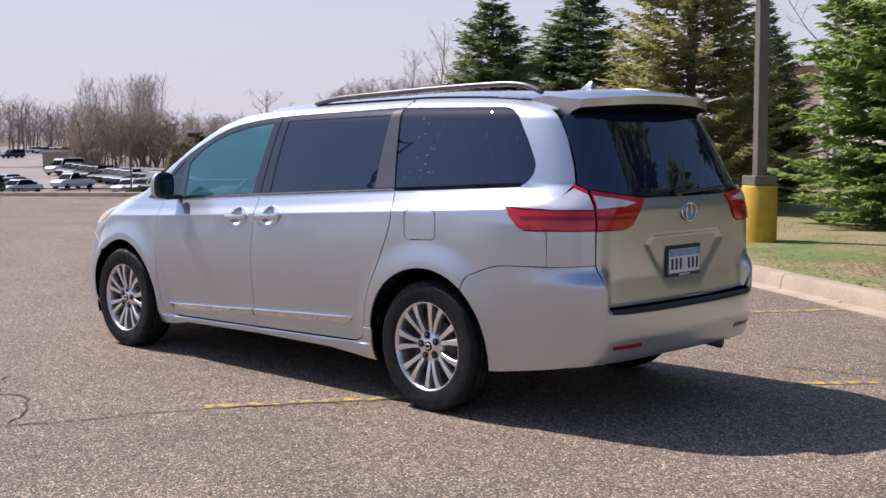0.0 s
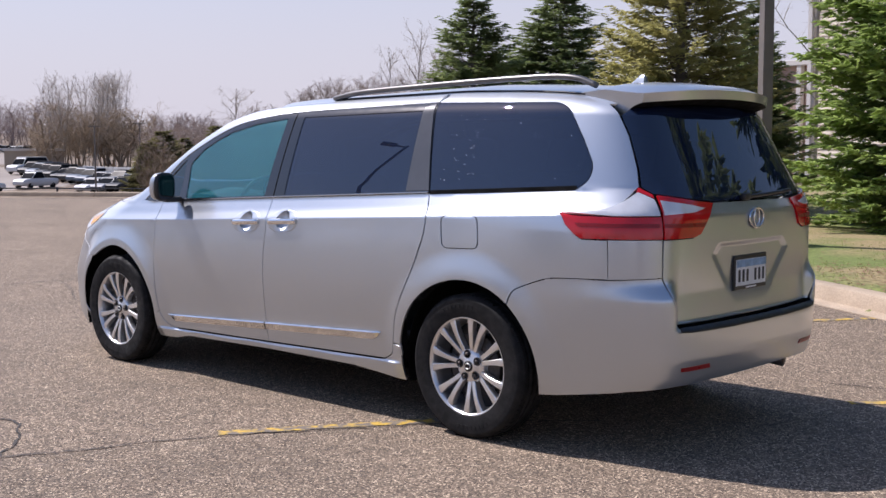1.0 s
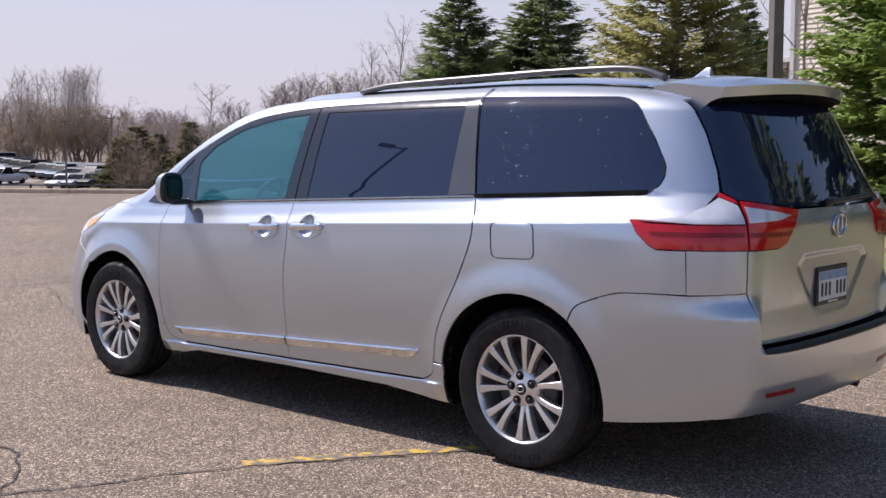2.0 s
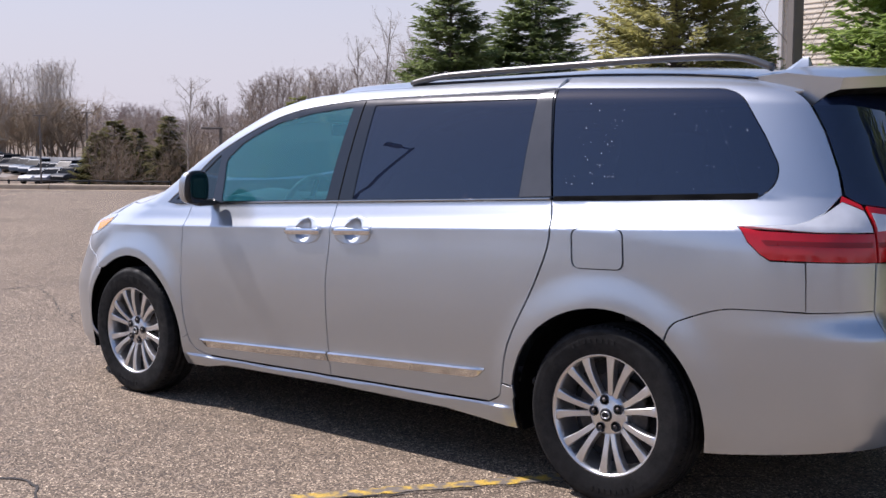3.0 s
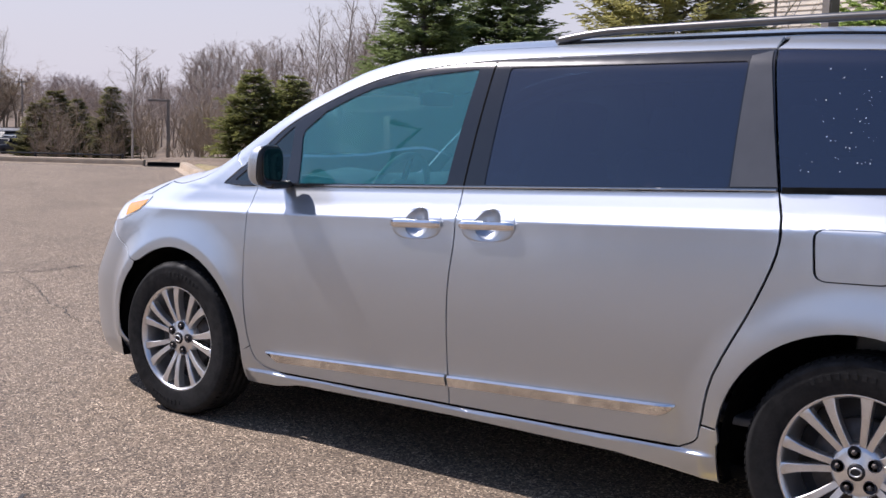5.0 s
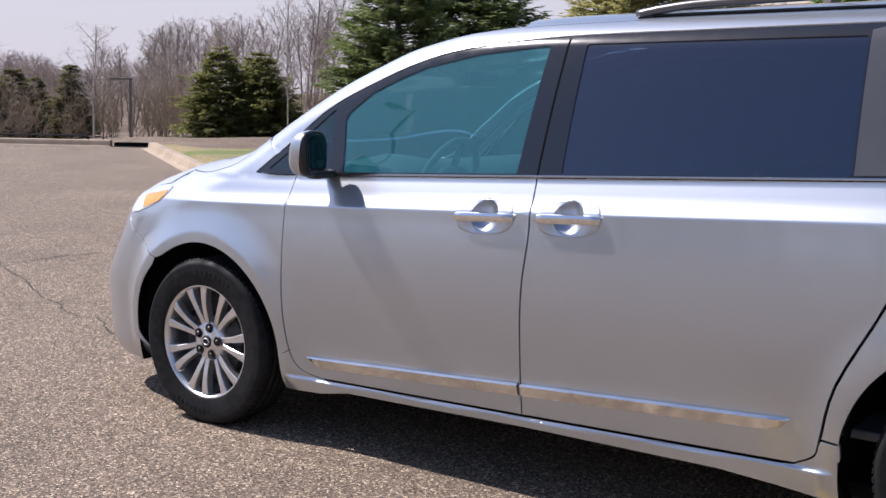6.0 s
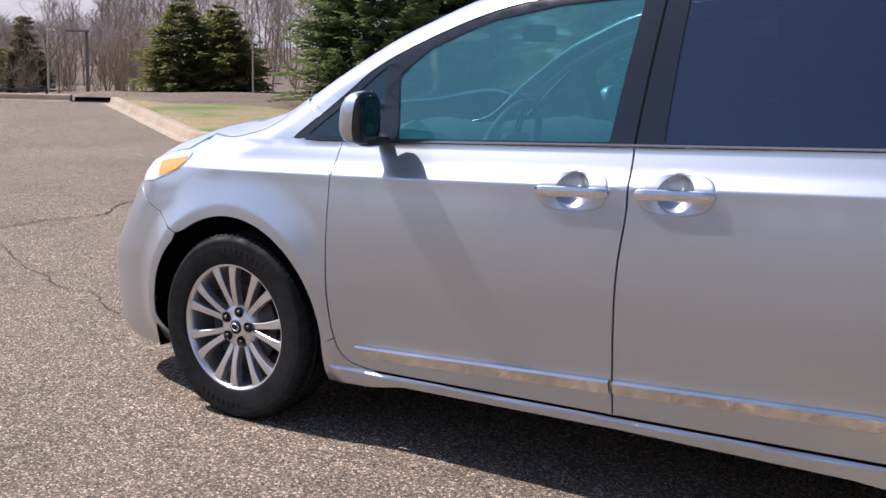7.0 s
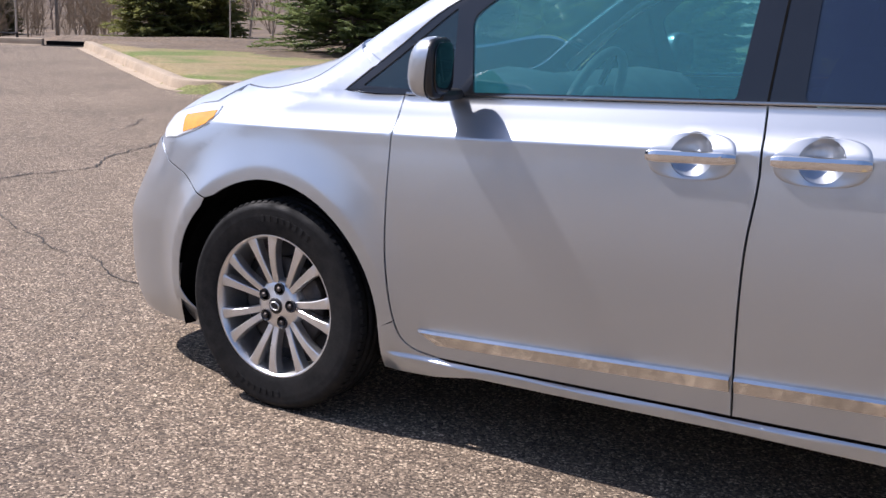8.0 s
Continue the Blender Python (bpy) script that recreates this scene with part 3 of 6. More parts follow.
def oval(cx, cz, a, b, power=2.0, n=32, slope=0.046):
    t = np.linspace(0, 2 * math.pi, n, endpoint=False)
    c, s = np.cos(t), np.sin(t)
    x = a * np.sign(c) * np.abs(c) ** (2 / power)
    return np.stack((cx + x, cz + slope * x + b * np.sign(s) * np.abs(s) ** (2 / power)), -1)


def moulding(x0, x1, z0, z1, mirror, parent, tip_front, tip_rear):
    """The chrome rubbing strip on a door: a bright upper edge over a flat, slightly sloping face."""
    sg, n = (-1 if mirror else 1), 30
    xs = np.linspace(x0, x1, n)
    top = z0 + (z1 - z0) * (xs - x0) / (x1 - x0)
    verts = []
    for i, x in enumerate(xs):
        h = 0.046
        if tip_front:
            h = min(h, 0.010 + 0.6 * (x - x0))
        if tip_rear:
            h = min(h, 0.006 + 0.9 * (x1 - x))
        zz = np.array([top[i], top[i] - 0.0025, top[i] - 0.010, top[i] - h, top[i] - h - 0.003])
        zz = np.maximum(zz, top[i] - h - 0.003)
        p = skin("side", np.full(5, x), zz)
        p[:, 1] -= np.array([0.001, 0.013, 0.019, 0.010, 0.001]) * (0.35 + 0.65 * min(1, h / 0.046))
        p[:, 1] *= sg
        verts += list(p)
    faces = []
    for i in range(n - 1):
        for j in range(4):
            q = (i * 5 + j, (i + 1) * 5 + j, (i + 1) * 5 + j + 1, i * 5 + j + 1)
            faces.append(q if mirror else q[::-1])
    for e in (0, n - 1):
        faces.append(tuple(e * 5 + j for j in range(5)))
    return mesh_ob("chrome_moulding", verts, faces, SATIN, parent, "bright chrome rubbing strip")


FRONT_GLASS = rounded([(-2.372, belt(-2.372) + 0.012), (-2.428, 1.31), (-2.319, 1.400), (-2.20, 1.455), (-2.082, 1.500), (-1.846, 1.548), (-1.558, 1.577), (-1.585, belt(-1.58) + 0.012)],
                      [0.012, 0.03, 0, 0, 0, 0, 0.012, 0.012])
VENT_GLASS = rounded([(-2.775, 1.090), (-2.53, 1.302), (-2.485, 1.338), (-2.448, 1.092)], [0.01, 0, 0.012, 0.012])
SLIDE_GLASS = rounded([(-1.414, 1.581), (-0.480, 1.598), (-0.464, belt(-0.464) + 0.010), (-1.411, belt(-1.411) + 0.012)], 0.014)
QUARTER_GLASS = rounded([(-0.397, 1.634), (0.352, 1.617), (0.43, 1.588), (0.545, 1.441), (0.622, 1.325), (0.618, 1.262), (0.561, 1.210), (-0.294, 1.176)], [0.005, 0.05, 0.06, 0, 0.05, 0.05, 0.04, 0.01])
DLO = [(-2.835, 1.072)] + [tuple(p) for p in curve_through([(-2.835, 1.072), (-2.66, 1.222), (-2.52, 1.336), (-2.32, 1.437), (-2.08, 1.529), (-1.85, 1.575), (-1.5, 1.607), (-0.98, 1.622), (-0.402, 1.637)], 40)][1:]
FUEL = rounded([(-0.162, 1.074), (0.058, 1.082), (0.074, 0.925), (-0.148, 0.918)], 0.035)

for mirror in (False, True):
    # doors
    fh, sh = oval(-1.668, 0.984, 0.060, 0.057), oval(-1.338, 1.000, 0.060, 0.057)
    door = panel("front_door", "side", list(DOOR_SEAM) + list(B_SEAM[::-1]) + [(x, belt(x) - 0.001) for x in np.linspace(-1.55, -2.58, 20)], PAINT, van, holes=[fh], mirror=mirror, crease=True, step=0.024, gap=0.0036)
    slide = panel("sliding_door", "side", list(B_SEAM) + list(C_SEAM[::-1]) + [(x, belt(x) - 0.001) for x in np.linspace(-0.33, -1.47, 24)], PAINT, van, holes=[sh], mirror=mirror, crease=True, step=0.024, gap=0.0036)
    for d, cx, cz, lock in ((door, -1.668, 0.986, True), (slide, -1.338, 1.002, False)):
        handle(cx, cz, mirror, d, lock)
    moulding(-2.50, -1.520, 0.368, 0.4165, mirror, door, True, False)
    moulding(-1.507, -0.578, 0.417, 0.460, mirror, slide, False, True)
    # sill
    panel("sill", "side", [(-2.645, 0.352), (-2.645, 0.207), (-2.45, 0.215), (-2.30, 0.243), (-1.5, 0.257), (-0.80, 0.252), (-0.62, 0.236), (-0.433, 0.214), (-0.433, 0.40), (-0.486, 0.405)]
          + [tuple(p) for p in C_SEAM[::-1][:8] if p[1] < 0.40][::-1] + [(x, sill_seam(x) - 0.001) for x in np.linspace(-0.6, -2.40, 30)] + [tuple(p) for p in DOOR_SEAM[::-1][1:10] if p[1] < 0.378] + [(-2.585, 0.380)], PAINT, van, step=0.009, mirror=mirror)
    # wing
    wing_top = [(x, float(seam_top(x))) for x in np.linspace(-3.37, -2.84, 16)]
    back_edge = [tuple(p) for p in DOOR_SEAM if p[1] > 0.383] + [(-2.585, 0.380)]
    panel("front_wing", "side", [p for p in FRONT_ARCH if not (p[0] < -3.335 and p[1] < 0.70)] + [(-3.346, 0.680), (-3.40, 0.700), (-3.495, 0.735), (-3.616, 0.771), (-3.66, 0.80), (-3.668, 0.841), (-3.581, 0.853), (-3.534, 0.870), (-3.492, 0.883), (-3.410, 0.917),
          (-3.389, 0.950), (-3.396, 0.977), (-3.373, 0.992)] + wing_top + [(-2.748, 1.150), (-2.837, 1.072), (-2.72, 1.067)] + back_edge, PAINT, van, step=0.018, mirror=mirror, crease=True)
    # quarter panel with the pillar behind the last window
    gate_edge = [(1.185, 1.60), (1.188, 1.55), (1.195, 1.46), (1.182, 1.31), (1.163, 1.228)]
    lamp_low = [(1.14, 1.212), (1.07, 1.166), (1.0, 1.138), (0.95, 1.124), (0.809, 1.112), (0.818, 1.06), (0.841, 1.02), (0.863, 0.998), (0.953, 0.997)]
    c_top = wrap_of(np.linspace(-0.405, -0.298, 16), np.linspace(1.637, 1.1795, 16))
    c_low = wrap_of(*np.array([p for p in C_SEAM if p[1] > 0.405]).T)
    q_arch = wrap_of(*np.array([p for p in REAR_ARCH if not (p[0] > 0.24 and p[1] < 0.75)]).T)
    b_seam = wrap_of(*np.array(curve_through([(0.262, 0.676), (0.29, 0.735), (0.34, 0.765), (0.479, 0.810), (0.60, 0.819), (0.776, 0.822)], 24)).T)
    roof_edge = wrap_of(np.linspace(0.60, -0.40, 30), seam_top(np.linspace(0.60, -0.40, 30)))
    q_hole = wrap_of(*resample(QUARTER_GLASS, 0.03).T)
    f_hole = wrap_of(*resample(FUEL, 0.03).T)
    quarter = panel("quarter_panel", "wrap", [(0.955, 0.822)] + lamp_low[::-1] + gate_edge[::-1] + list(roof_edge) + list(c_top) + list(c_low) + [(wrap_of(-0.436, 0.404)[0])] + list(q_arch[::-1]) + list(b_seam), PAINT, van,
                    step=0.014, holes=[q_hole, f_hole], mirror=mirror, crease=True)
    panel("fuel_flap", "wrap", f_hole, PAINT, quarter, step=0.014, gap=0.0015, mirror=mirror)
    panel("corner_filler", "wrap", [(0.9545, 0.997), (1.207, 0.998), (1.204, 0.833), (0.9545, 0.8225)], PAINT, van, step=0.02, gap=0.0004, mirror=mirror)
    # roof side from the windscreen pillar to the last door
    xs = np.linspace(-0.408, -2.835, 60)
    panel("roof_side", "side", [p for p in DLO if p[0] > -2.74] + [(x, float(seam_top(x))) for x in xs], PAINT, van, step=0.02, mirror=mirror)
    # window surround and panes
    ring = panel("window_surround", "side", DLO + [(-0.302, belt(-0.3) + 0.003)] + [(x, belt(x) + 0.002) for x in np.linspace(-0.4, -2.7, 30)], PILLAR, van, "gloss black door frames", lift=-0.004, gap=0.0,
                 holes=[FRONT_GLASS, VENT_GLASS, SLIDE_GLASS], step=0.025, mirror=mirror)
    panel("pillar_cover", "side", [(-0.474, 1.612), (-0.408, 1.630), (-0.303, belt(-0.3) + 0.012), (-0.458, belt(-0.46) + 0.012)], CPILLAR, ring, "dark grey pillar cover", lift=0.001, gap=0.001, step=0.03, mirror=mirror)
    panel("door_gap", "side", [(-1.5045, 1.132), (-1.4985, 1.132), (-1.484, 1.602), (-1.491, 1.602)], UNDER, ring, "dark gap between the door frames", lift=-0.0025, gap=0.0, step=0.03, depth=0.002, mirror=mirror)
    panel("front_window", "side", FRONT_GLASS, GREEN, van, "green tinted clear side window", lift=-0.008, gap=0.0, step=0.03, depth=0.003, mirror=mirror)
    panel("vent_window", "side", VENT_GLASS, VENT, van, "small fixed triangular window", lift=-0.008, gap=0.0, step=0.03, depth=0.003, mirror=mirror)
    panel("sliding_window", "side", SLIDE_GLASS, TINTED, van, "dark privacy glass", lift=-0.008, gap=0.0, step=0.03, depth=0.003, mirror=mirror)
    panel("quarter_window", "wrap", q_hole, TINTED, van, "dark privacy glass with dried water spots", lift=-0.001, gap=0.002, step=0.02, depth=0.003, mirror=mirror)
    panel("window_seal", "wrap", wrap_of(*np.array([(x, belt(x) - 0.008 + d) for d, r in ((0.0, 1), (0.020, -1)) for x in np.linspace(-0.29, 0.56, 20)[::r]]).T), UNDER, van, lift=0.002, gap=0.0, step=0.012, depth=0.004, mirror=mirror)
    # bright line along the sill of the windows
    panel("belt_moulding", "side", [(x, belt(x) + d) for d, r in ((-0.001, 1), (0.006, -1)) for x in np.linspace(-2.60, -0.305, 40)[::r]], DULLCHROME, van, "thin chrome window line", lift=0.004, gap=0.0, step=0.02, depth=0.006, mirror=mirror)
    # tail lamp, in two pieces on either side of the tailgate's seam
    lamp = panel("tail_lamp", "wrap", [(0.809, 1.108), (0.818, 1.06), (0.841, 1.02), (0.863, 1.0), (1.0, 1.0), (1.205, 1.0), (1.210, 1.098), (1.0, 1.096), (0.85, 1.100)], RED, van, "red and clear tail lamp", lift=0.010, gap=0.0012, step=0.02, mirror=mirror)
    panel("clear_lens", "wrap", [(0.821, 1.110), (0.90, 1.106), (1.0, 1.100), (1.207, 1.102), (1.203, 1.172), (1.146, 1.203), (1.07, 1.164), (1.0, 1.136), (0.95, 1.122)], CLEARLENS, lamp, "clear lens", lift=0.009, gap=0.001, step=0.02, mirror=mirror)
    panel("upper_strip", "wrap", [(1.140, 1.204), (1.204, 1.175), (1.205, 1.190), (1.156, 1.222)], RED, lamp, lift=0.011, gap=0.0005, step=0.02, mirror=mirror)
    panel("lens_core", "wrap", [(0.86, 1.050), (1.195, 1.050), (1.195, 1.068), (0.85, 1.068)], DEEPRED, lamp, "darker red band", lift=0.0112, gap=0.0, step=0.02, depth=0.002, mirror=mirror)
    gate_lamp = panel("gate_lamp", "wrap", [(1.216, 1.0), (1.42, 1.002), (1.475, 1.018), (1.588, 1.150), (1.40, 1.168), (1.222, 1.189), (1.219, 1.1)], RED, van, "red and clear inner tail lamp", lift=0.010, gap=0.001, step=0.02, mirror=mirror)
    panel("clear_lens", "wrap", [(1.226, 1.104), (1.42, 1.112), (1.51, 1.128), (1.40, 1.146), (1.226, 1.166)], CLEARLENS, gate_lamp, "clear lens", lift=0.0125, gap=0.001, step=0.02, depth=0.004, mirror=mirror)
    panel("lens_core", "wrap", [(1.222, 1.050), (1.50, 1.050), (1.515, 1.068), (1.222, 1.068)], DEEPRED, gate_lamp, "darker red band", lift=0.0112, gap=0.0, step=0.02, depth=0.002, mirror=mirror)
    # headlamp
    head = panel("headlamp", "side", [(-3.398, 0.976), (-3.433, 0.982), (-3.497, 0.976), (-3.546, 0.968), (-3.594, 0.951), (-3.645, 0.936), (-3.690, 0.917), (-3.700, 0.88), (-3.668, 0.845), (-3.581, 0.857), (-3.534, 0.874), (-3.492, 0.887), (-3.412, 0.921), (-3.392, 0.950)], HEADLENS, van, "clear headlamp with amber marker", lift=0.003, gap=0.001, step=0.012, mirror=mirror)
    panel("lamp_surround", "side", [(-3.28, 0.93), (-3.28, 1.03), (-3.50, 1.025), (-3.61, 0.998), (-3.70, 0.945), (-3.735, 0.85), (-3.66, 0.79), (-3.50, 0.83), (-3.38, 0.88)], PAINT, van, lift=-0.004, gap=0.0, step=0.02, depth=0.003, mirror=mirror)
    panel("amber_marker", "side", [(-3.572, 0.930), (-3.475, 0.947), (-3.406, 0.960), (-3.398, 0.938), (-3.425, 0.916), (-3.482, 0.895), (-3.548, 0.876)], AMBER, head, "amber side marker", lift=0.005, gap=0.0, step=0.012, depth=0.003, mirror=mirror)
    # reflector in the rear bumper
    panel("bumper_reflector", "wrap", [(1.31, 0.410), (1.53, 0.410), (1.52, 0.430), (1.31, 0.428)], DEEPRED, van, "red reflector", lift=0.003, gap=0.0, step=0.02, depth=0.004, mirror=mirror)
    # door mirror: shell, dark inner half, glass, foot
    sg = -1 if mirror else 1
    swing = Matrix.Translation((-2.420, sg * -0.985, 1.168)) @ Matrix.Rotation(sg * radians(9), 4, "Z")
    b = bmesh.new()
    bmesh.ops.create_uvsphere(b, u_segments=28, v_segments=18, radius=1.0)
    for v in b.verts:
        q = [math.copysign(abs(c) ** 0.72, c) for c in v.co]
        v.co = (0.072 * min(q[0], 0.0) + 0.010 * q[2], 0.082 * q[1] * (1 + 0.05 * q[2]), 0.088 * q[2])
    bmesh.ops.transform(b, matrix=swing, verts=b.verts)
    shell = part("door_mirror", b, PAINT, van, "silver door mirror with black glass side", True)
    b = soft_block((0.036, 0.160, 0.172), (0.008, 0, 0), power=3.6)
    bmesh.ops.transform(b, matrix=swing, verts=b.verts)
    part("mirror_rim", b, TRIM, shell, "black rim", True)
    b = soft_block((0.010, 0.138, 0.146), (0.025, 0, 0), power=3.8)
    bmesh.ops.transform(b, matrix=swing, verts=b.verts)
    part("mirror_glass", b, MIRROR, shell, "mirror glass", True)
    b = box((0.062, 0.12, 0.034), (-2.425, sg * -0.920, 1.088), 0.014)
    part("mirror_foot", b, TRIM, shell, "black foot", True)
    # roof rail
    rail = curve_through([(x, sg * -y, z) for x, y, z in ((-1.29, 0.575, 1.684), (-1.18, 0.575, 1.702), (-1.02, 0.575, 1.716), (-0.6, 0.575, 1.730), (-0.2, 0.575, 1.741), (0.1, 0.57, 1.746), (0.27, 0.565, 1.744), (0.39, 0.56, 1.730), (0.49, 0.555, 1.695))], 48)
    v, f = tube(rail, 0.021, 10, 0.72)
    rr = mesh_ob("roof_rail", v, f, material("grey rail", (0.19, 0.183, 0.175), 0.36, 0.8, vary=0.1, scale=10) if not mirror else bpy.data.materials["grey rail"], van, "grey metal roof rail", True)
    bx = np.linspace(-1.24, 0.44, 24)
    strip_line = skin("top", bx, np.full(24, -0.572)) * (1, sg, 1) + (0, 0, 0.004)
    v, f = tube(strip_line, 0.008, 8, 0.6)
    mesh_ob("rail_base", v, f, TRIM, rr, "black base strip", True)
    # wheel housings
    for wx in (-3.065, -0.008):
        t = np.linspace(-0.20, math.pi + 0.32, 28)
        verts = [(wx + 0.438 * math.cos(a), sg * (y - (0.032 * ramp(2.5, 3.0, a) if wx < -1 and y < -0.6 else 0)), 0.345 + 0.438 * math.sin(a)) for y in (-0.865, -0.52) for a in t] + [(wx, sg * -0.52, 0.345)]
        faces = [(i, i + 1, 29 + i, 28 + i) for i in range(27)] + [(28 + i, 29 + i, 56) for i in range(27)]
        mesh_ob("wheel_housing", verts, faces, UNDER, van, "black wheel housing liner", True)

# roof, bonnet, windscreen
def edge_y(xs):
    return -skin("side", np.asarray(xs, float), seam_top(np.asarray(xs, float)))[:, 1]


xs = np.linspace(-1.72, 0.50, 40)
half_roof = [(x, -y) for x, y in zip(xs, edge_y(xs))]
panel("roof", "top", half_roof + [(0.56, -0.40), (0.58, 0.0), (0.56, 0.40)] + [(x, -y) for x, y in half_roof[::-1]] + [(-1.76, 0.4), (-1.79, 0.0), (-1.76, -0.4)], PAINT, van, step=0.04, gap=0.0006)
xs = np.linspace(-3.37, -2.845, 20)
half_hood = [(x, -y) for x, y in zip(xs, edge_y(xs))]
brow = np.array([-3.685, -3.645, -3.594, -3.546, -3.46])
half_hood = [(x, float(p[1])) for x, p in zip(brow, skin("side", brow, np.array([0.923, 0.940, 0.955, 0.972, 0.986])))] + half_hood
panel("bonnet", "top", half_hood + [(-2.90, -0.60), (-3.0, -0.3), (-3.02, 0.0), (-3.0, 0.3), (-2.90, 0.60)] + [(x, -y) for x, y in half_hood[::-1]] + [(-3.74, 0.55), (-3.79, 0.40), (-3.83, 0.0), (-3.79, -0.40), (-3.74, -0.55)], PAINT, van, step=0.03)
xs = np.linspace(-2.835, -1.74, 30)
half_screen = [(x, -y) for x, y in zip(xs, edge_y(xs))]
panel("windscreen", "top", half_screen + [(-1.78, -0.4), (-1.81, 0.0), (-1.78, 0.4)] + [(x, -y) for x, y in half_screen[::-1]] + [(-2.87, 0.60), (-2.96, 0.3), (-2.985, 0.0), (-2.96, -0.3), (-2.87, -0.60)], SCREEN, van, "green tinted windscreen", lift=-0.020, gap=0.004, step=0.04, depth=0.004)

# corner pieces below the windscreen pillars
for mirror in (False, True):
    panel("cowl_corner", "side", [(-2.93, 1.085), (-2.93, 1.135), (-2.80, 1.222), (-2.735, 1.20), (-2.735, 1.163), (-2.84, 1.078)], PAINT, van, lift=-0.004, gap=0.0, step=0.02, depth=0.003, mirror=mirror)

# rear bumper, tailgate
arch_side = wrap_of(*np.array([p for p in REAR_ARCH if p[0] > 0.24 and p[1] < 0.69]).T)[::-1]
low = [(0.752, 0.262), (0.82, 0.272), (0.93, 0.296), (1.08, 0.322), (1.3, 0.340), (1.6, 0.345)]
high = [(1.292, 0.606), (1.240, 0.74), (1.205, 0.831), (1.1, 0.828), (0.957, 0.820)]
half_bumper = list(b_seam[::-1][2:]) + list(arch_side[1:]) + low
left = [tuple(p) for p in high] + [tuple(p) for p in half_bumper]
bumper = panel("rear_bumper", "wrap", left + [(4 - u, v) for u, v in left[::-1]], PAINT, van, step=0.02, gap=0.002)
scuff = [(1.30, 0.604), (1.30, 0.588), (1.36, 0.584), (1.7, 0.580)]
panel("scuff_plate", "wrap", scuff + [(4 - u, v) for u, v in scuff[::-1]], TRIM, bumper, "black plastic step strip", lift=0.004, gap=0.0, step=0.015, depth=0.02)
part("rear_floor", box((0.50, 1.20, 0.06), (0.58, 0, 0.42), 0.02), UNDER, van, "black underbody")
gate_cut = [(1.588, 1.154), (1.475, 1.016), (1.42, 0.999), (1.2145, 0.998), (1.209, 0.83), (1.245, 0.745), (1.297, 0.618), (1.6, 0.617)]
panel("tailgate", "wrap", gate_cut + [(4 - u, v) for u, v in gate_cut[::-1]], PAINT, van, step=0.016)
gg = [(1.60, 1.158), (1.40, 1.176), (1.212, 1.198), (1.172, 1.228), (1.188, 1.31), (1.200, 1.46), (1.194, 1.55), (1.30, 1.60), (1.6, 1.61)]
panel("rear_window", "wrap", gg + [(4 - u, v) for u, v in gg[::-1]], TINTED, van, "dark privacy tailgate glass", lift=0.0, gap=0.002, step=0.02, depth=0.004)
# spoiler over the rear window
ys = np.linspace(-0.585, 0.585, 41)
verts, faces = [], []
for y in ys:
    k = (abs(y) / 0.585)
    ref = skin("top", np.array([0.44 - 0.05 * k ** 4]), np.array([y * 0.985]))[0]
    rear_x, drop = 0.915 - 0.13 * k ** 3, 0.026 * k ** 2
    ring_pts = [(ref[0], ref[1], ref[2] + 0.004), (0.60 - 0.04 * k, y, 1.722 - drop * 1.15 - 0.02 * k ** 6), (rear_x - 0.08, y, 1.700 - drop - 0.02 * k ** 6), (rear_x, y, 1.674 - drop), (rear_x - 0.012, y, 1.632 - drop),
                (rear_x - 0.06, y, 1.612 - drop * 0.8), (0.70 - 0.03 * k, y * 0.99, 1.600 - 0.045 * k ** 2), (0.55, y * 0.96, 1.60 - 0.03 * k)]
    verts += ring_pts
for i in range(len(ys) - 1):
    for j in range(8):
        l = (j + 1) % 8
        faces.append((i * 8 + j, i * 8 + l, (i + 1) * 8 + l, (i + 1) * 8 + j))
faces += [tuple(range(8))[::-1], tuple((len(ys) - 1) * 8 + j for j in range(8))]
b = bmesh.new()
bv = [b.verts.new(v) for v in verts]
for f in faces:
    b.faces.new([bv[i] for i in f])
bmesh.ops.recalc_face_normals(b, faces=b.faces)
spoiler = part("spoiler", b, PAINT, van, "silver roof spoiler, its underside blackened for shade", True)
# near-black faces stand in for the shade under the silver spoiler
spoiler.data.materials.append(UNDER)
for face in spoiler.data.polygons:
    if face.normal.z < -0.35:
        face.material_index = 1
# shark fin aerial
verts = []
for t in np.linspace(0, 1, 9):
    hw, z = 0.032 * (1 - t) ** 0.7 + 0.004, 1.712 + 0.060 * t
    x0, x1 = 0.262 + 0.105 * t ** 0.8, 0.405 - 0.012 * t
    verts += [(x0, 0, z), (x0 + 0.35 * (x1 - x0), -hw, z), (x1, -hw * 0.8, z), (x1, hw * 0.8, z), (x0 + 0.35 * (x1 - x0), hw, z)]
faces = [(i * 5 + j, i * 5 + (j + 1) % 5, (i + 1) * 5 + (j + 1) % 5, (i + 1) * 5 + j) for i in range(8) for j in range(5)] + [tuple(40 + j for j in range(5))]
mesh_ob("fin_aerial", verts, faces, PAINT, van, "silver fin aerial")
# tailpipe
v, f = tube([(0.55, 0.50, 0.33), (0.80, 0.50, 0.315), (0.955, 0.50, 0.298)], 0.03, 14)
mesh_ob("tailpipe", v, f, IRON, van, "dull steel tailpipe", True)
